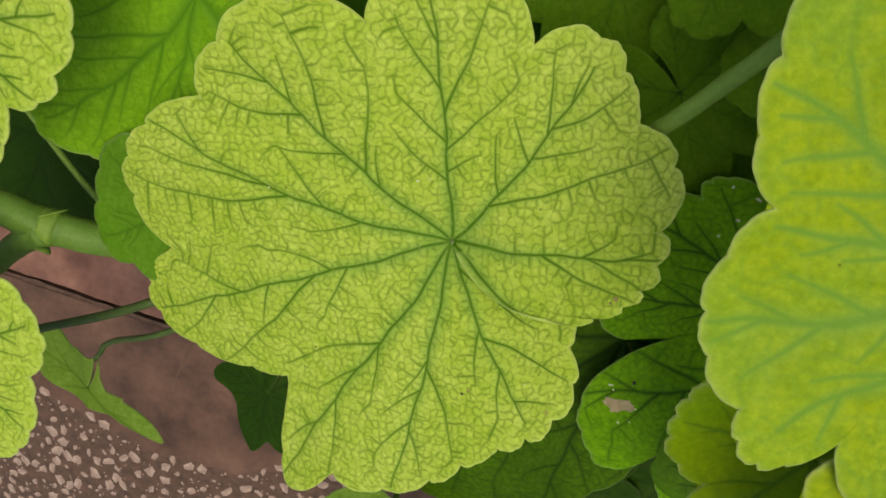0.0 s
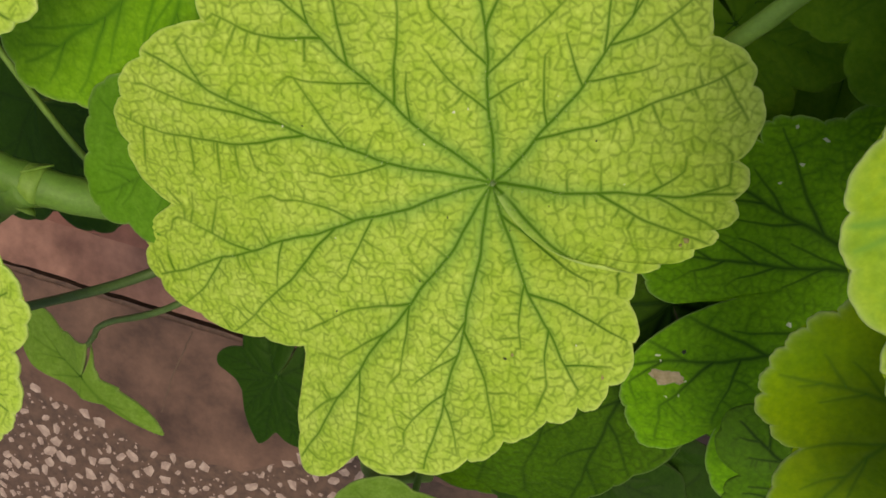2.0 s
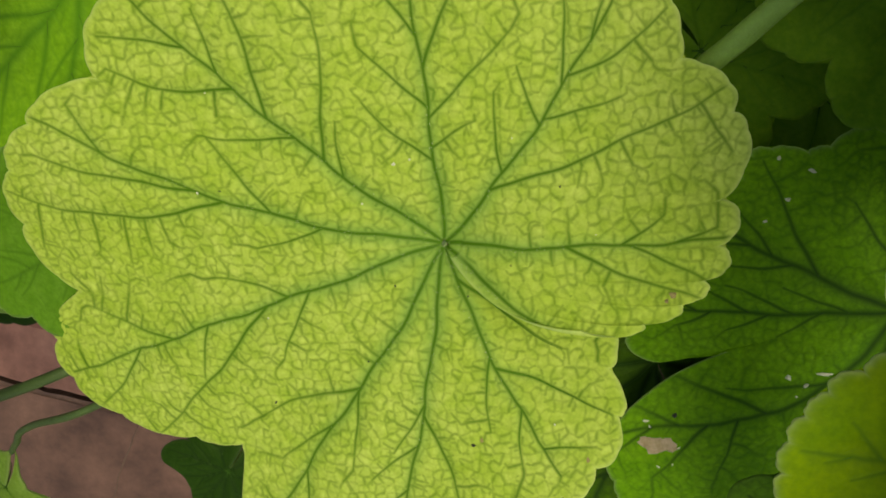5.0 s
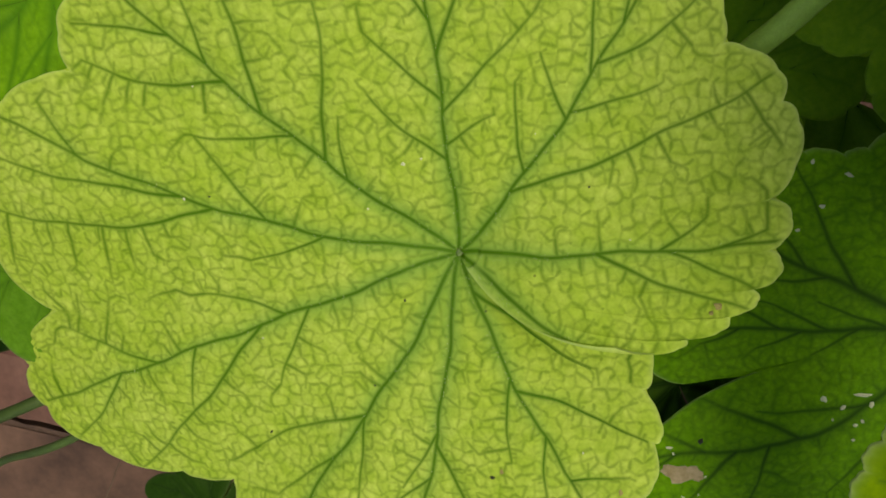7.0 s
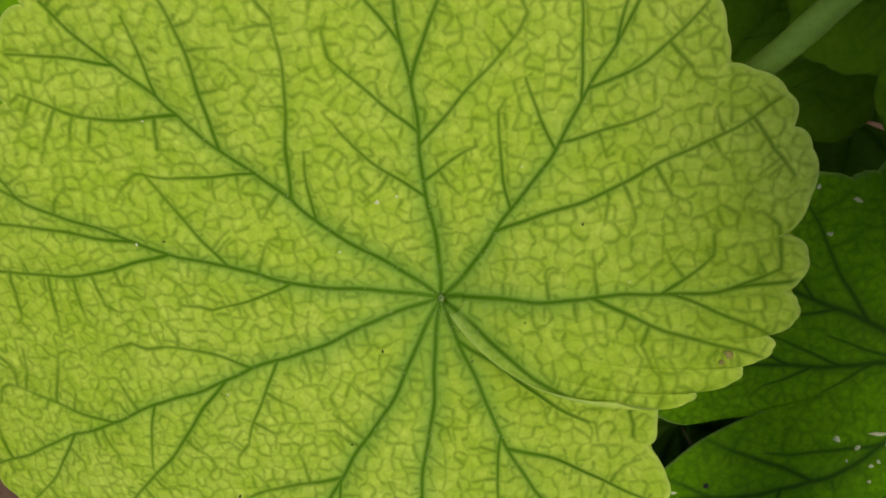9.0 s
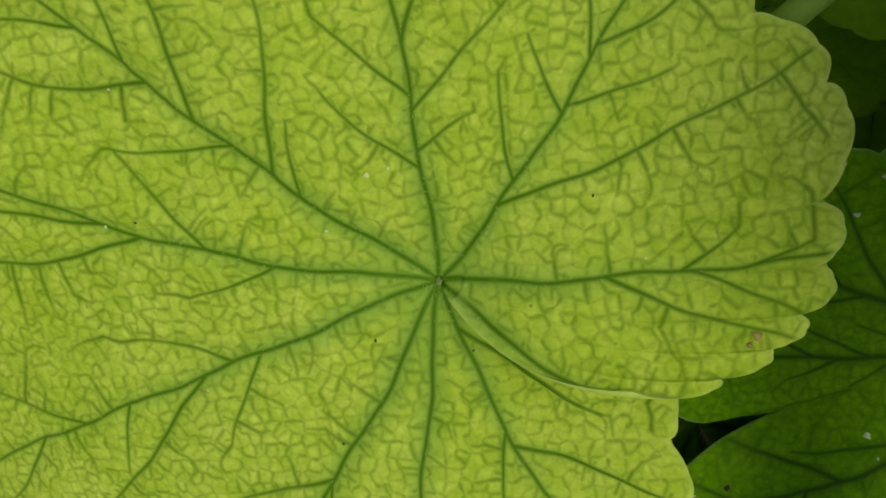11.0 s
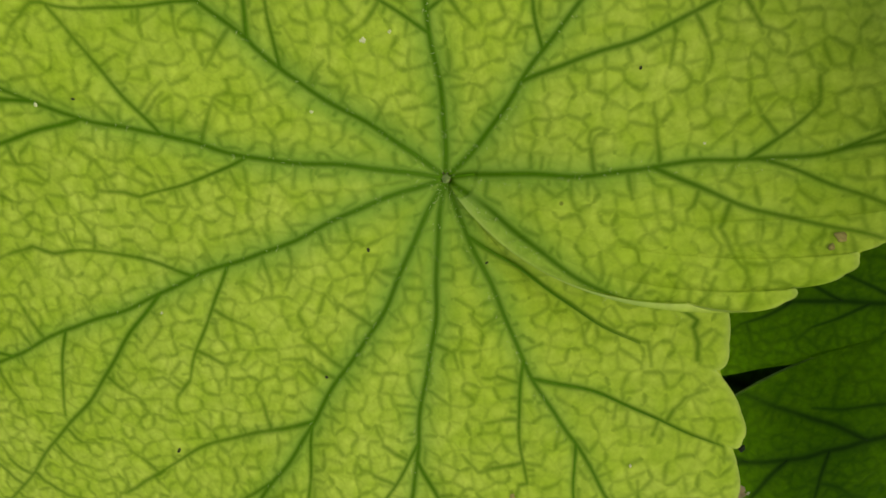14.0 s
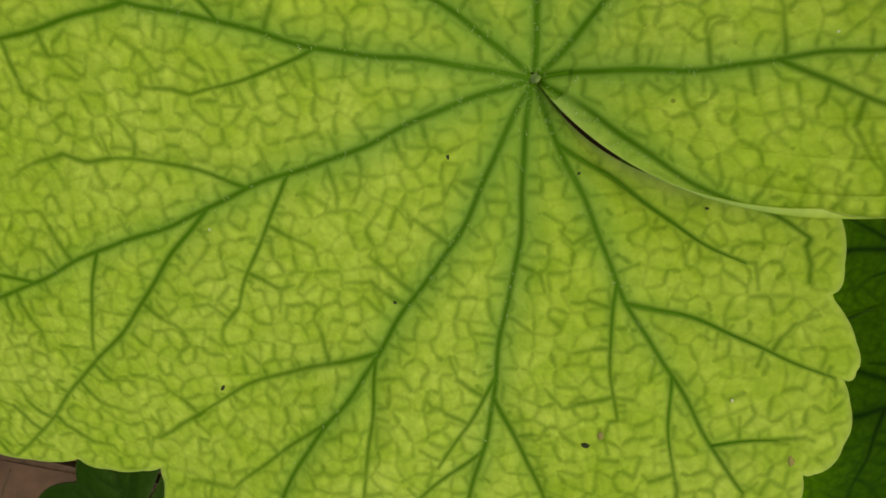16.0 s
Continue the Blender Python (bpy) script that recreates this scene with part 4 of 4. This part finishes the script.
stem([(-160, 18, 134), (-135, 10, 139), (-113, 2, 137), (-102, -3, 135), (-86, -10, 124), (-55, -14, 90), (-20, 0, 40), BASE], [4.3, 4.4, 4.2, 4.4, 5],
     "thick green stem with a pale joint", material=STEM_MID, knots=[((-101, -3.5, 134.8), 4.4, (16, -7, -4))])
stem([(-101, -4, 137), (-110, -8, 136), (-122, -16, 134), (-150, -34, 126)], [3.6, 3.1, 3.0], "green side stem growing from the joint", material=STEM_MID)
stem([(-140, 62, 116), (-126, 26, 110), (-110, -6, 104), (-100, -14, 100), (-50, 0, 50), BASE], [0.8, 0.9, 1.2], "thin pale green stalk crossing behind the leaves")
stem([(6, 14, 0), (20, 14, 80), (34, 20, 126), (42, 26, 135), (60, 41, 137.5), (70, 50, 138), (86, 66, 137)], [3.2, 2.4, 1.7, 1.7, 1.85, 2.3, 2.6], "pale green hairy stem reaching out from the plant",
     knots=[((69, 49, 138), 3.0, (1, 0.9, 0))])
stem([(-50, -150, 20), (-64, -134, 44), (-52, -100, 60), (-20, -40, 40), BASE], [2.2, 2.4, 2.6], "short green stem by the floor")



# ---- the floor ----
def slab(name, corners, top, deep, material, label, bevel=1.2, rough=0.0, parent=None):
    """A cast slab with worn, rounded upper edges; corners counter-clockwise in millimetres."""
    fine_line = []
    for (x0, y0), (x1, y1) in zip(corners, corners[1:] + corners[:1]):
        # worn edges wander a little where the slab comes near
        us = [0.0] + [u for u in np.linspace(0, 1, int(math.hypot(x1 - x0, y1 - y0) / 5) + 2)[1:-1] if -260 < x0 + (x1 - x0) * u < 0 and -200 < y0 + (y1 - y0) * u < 60]
        for u in us:
            x, y = x0 + (x1 - x0) * u, y0 + (y1 - y0) * u
            fine_line.append((x, y + (1.0 * noise.noise((x * 0.06, y * 0.06, top)) + 0.5 * noise.noise((x * 0.3, y * 0.3, top)) if u else 0.0)))
    corners = fine_line
    bm = bmesh.new()
    lower = [bm.verts.new((x * 0.001, y * 0.001, (top - deep) * 0.001)) for x, y in corners]
    upper = [bm.verts.new((x * 0.001, y * 0.001, top * 0.001)) for x, y in corners]
    n = len(corners)
    bm.faces.new(upper)
    bm.faces.new(lower[::-1])
    for i in range(n):
        bm.faces.new((lower[i], lower[(i + 1) % n], upper[(i + 1) % n], upper[i]))
    edges = [e for e in bm.edges if all(v.co.z > (top - deep * 0.5) * 0.001 for v in e.verts)]
    bmesh.ops.bevel(bm, geom=edges, offset=bevel * 0.001, segments=3, affect="EDGES", profile=0.6)
    me = bpy.data.meshes.new(name)
    bm.to_mesh(me)
    bm.free()
    me.materials.append(material)
    ob = new(name, me)
    if parent:
        ob.parent = parent
    else:
        tagged(ob, label, "floor", kind="structure")
    return ob


ground = mesh_object("ground", [(-40, -40, -0.008), (40, -40, -0.008), (40, 40, -0.008), (-40, 40, -0.008)], [(0, 1, 2, 3)], DIRT, smooth=False)
tagged(ground, "dark earthy ground around the floor slabs", "ground", kind="structure")
# terrazzo, smoothed over with brown cement along its rim; a dark joint; a pinkish band; a red kerb
terrazzo = slab("floor_terrazzo", [(-900, -900), (900, -900), (900, -135), (-92, -117.5), (-150, -102.5), (-900, 88)], 0.0, 7, TERRAZZO, "brown terrazzo floor with pale stone chips", 1.2)
slab("floor_band", [(-900, 91), (-149, -100), (-92, -114.6), (900, -132), (900, -70), (-120, -84), (-170, -70), (-900, 120)], 0.8, 8, CEMENT_PINK, "pinkish worn cement band", 2.0)
slab("kerb", [(-900, 121), (-170, -69), (-120, -83), (900, -69), (900, 900), (-900, 900)], 3.0, 11, REDDISH, "reddish rounded cement kerb", 3.0)
# a film of cement that ends in an uneven line, and a hairline crack
def smear(x):
    return float(np.interp(x, [-420, -240, -181, -140, -110, 240], [-60, -138, -166, -173, -160, -190]))


film = []
for x in range(-420, 241, 4):
    film.append((x, smear(x) - 8 * noise.noise((x * 0.03, 0.0, 0.0)) - 5 * noise.noise((x * 0.12, 3.0, 0.0))))
upper_line = [(x, -104.5 - (x + 150) * 0.255 if x < -92 else -119.5 - (x + 92) * 0.018) for x, _ in film]
fv = [(x * 0.001, y * 0.001, 0.00004) for x, y in film] + [(x * 0.001, y * 0.001, 0.0004) for x, y in upper_line]
nf = len(film)
cement = mesh_object("cement_film", fv, [(i, i + 1, nf + i + 1, nf + i) for i in range(nf - 1)], CEMENT, terrazzo, label="thin brown cement smear")
crack = smooth_line([(-0.153, -0.106, 0.0003), (-0.160, -0.118, 0.0003), (-0.166, -0.128, 0.0003), (-0.174, -0.146, 0.0001)], 8)
crack = [c + 0.0006 * noise.noise_vector(Vector(c) * 300) * Vector((1, 1, 0)) for c in map(Vector, crack)]
tube("crack", crack, [0.0003, 0.00035, 0.00015], DIRT, terrazzo, 6, label="hairline crack")

# stone chips, set in the terrazzo
rng = np.random.RandomState(8)
chip_meshes = []
for k in range(12):
    n = rng.randint(5, 8)
    a = (np.arange(n) + rng.uniform(-0.35, 0.35, n)) * 2 * math.pi / n
    r = rng.uniform(0.6, 1.0, n)
    sx, sy = rng.uniform(3.2, 4.6), rng.uniform(2.6, 3.8)
    pts = np.stack([np.cos(a) * r * sx, np.sin(a) * r * sy], 1)
    v = [(x * 0.001, y * 0.001, -0.0004) for x, y in pts] + [(x * 0.00094, y * 0.00094, 0.0001) for x, y in pts]
    f = [tuple(range(n, 2 * n))] + [(i, (i + 1) % n, n + (i + 1) % n, n + i) for i in range(n)]
    me = bpy.data.meshes.new("stone_chip")
    me.from_pydata(v, [], f)
    me.materials.append(CHIP)
    chip_meshes.append(me)
placed = []
tries = 0
while len(placed) < 300 and tries < 6000:
    tries += 1
    x, y = rng.uniform(-295, -80), rng.uniform(-215, -132)
    line = smear(x)
    if y > line + 2 or rng.rand() < 0.8 * math.exp((y - line) / 12.0):
        continue
    if any((x - p) ** 2 + (y - q) ** 2 < 25 for p, q in placed):
        continue
    placed.append((x, y))
    ob = new("stone_chip", chip_meshes[rng.randint(12)])
    ob.parent = terrazzo
    s = rng.choice([0.35, 0.5, 0.65, 0.85, 1.0, 1.2])
    ob.matrix_world = Matrix.Translation((x * 0.001, y * 0.001, 0.00002)) @ Matrix.Rotation(rng.uniform(0, 6.28), 4, "Z") @ Matrix.Diagonal((s * rng.uniform(0.9, 1.25), s * rng.uniform(0.65, 1.0), 1, 1))

# small grains between the chips
gv, gf = [], []
for _ in range(700):
    x, y = rng.uniform(-300, -60), rng.uniform(-225, -140)
    line = smear(x)
    if y > line:
        continue
    r, n, t = rng.uniform(0.35, 0.9), 5, rng.uniform(0, 6)
    o = len(gv)
    for i in range(n):
        q = r * rng.uniform(0.6, 1.0)
        gv.append(((x + q * math.cos(t + i * 1.2566)) * 0.001, (y + q * math.sin(t + i * 1.2566)) * 0.001, 0.00006))
    gf.append(tuple(range(o, o + n)))
grains = mesh_object("stone_grains", gv, gf, CHIP, terrazzo, smooth=False)
grains["kind"] = "stuff"
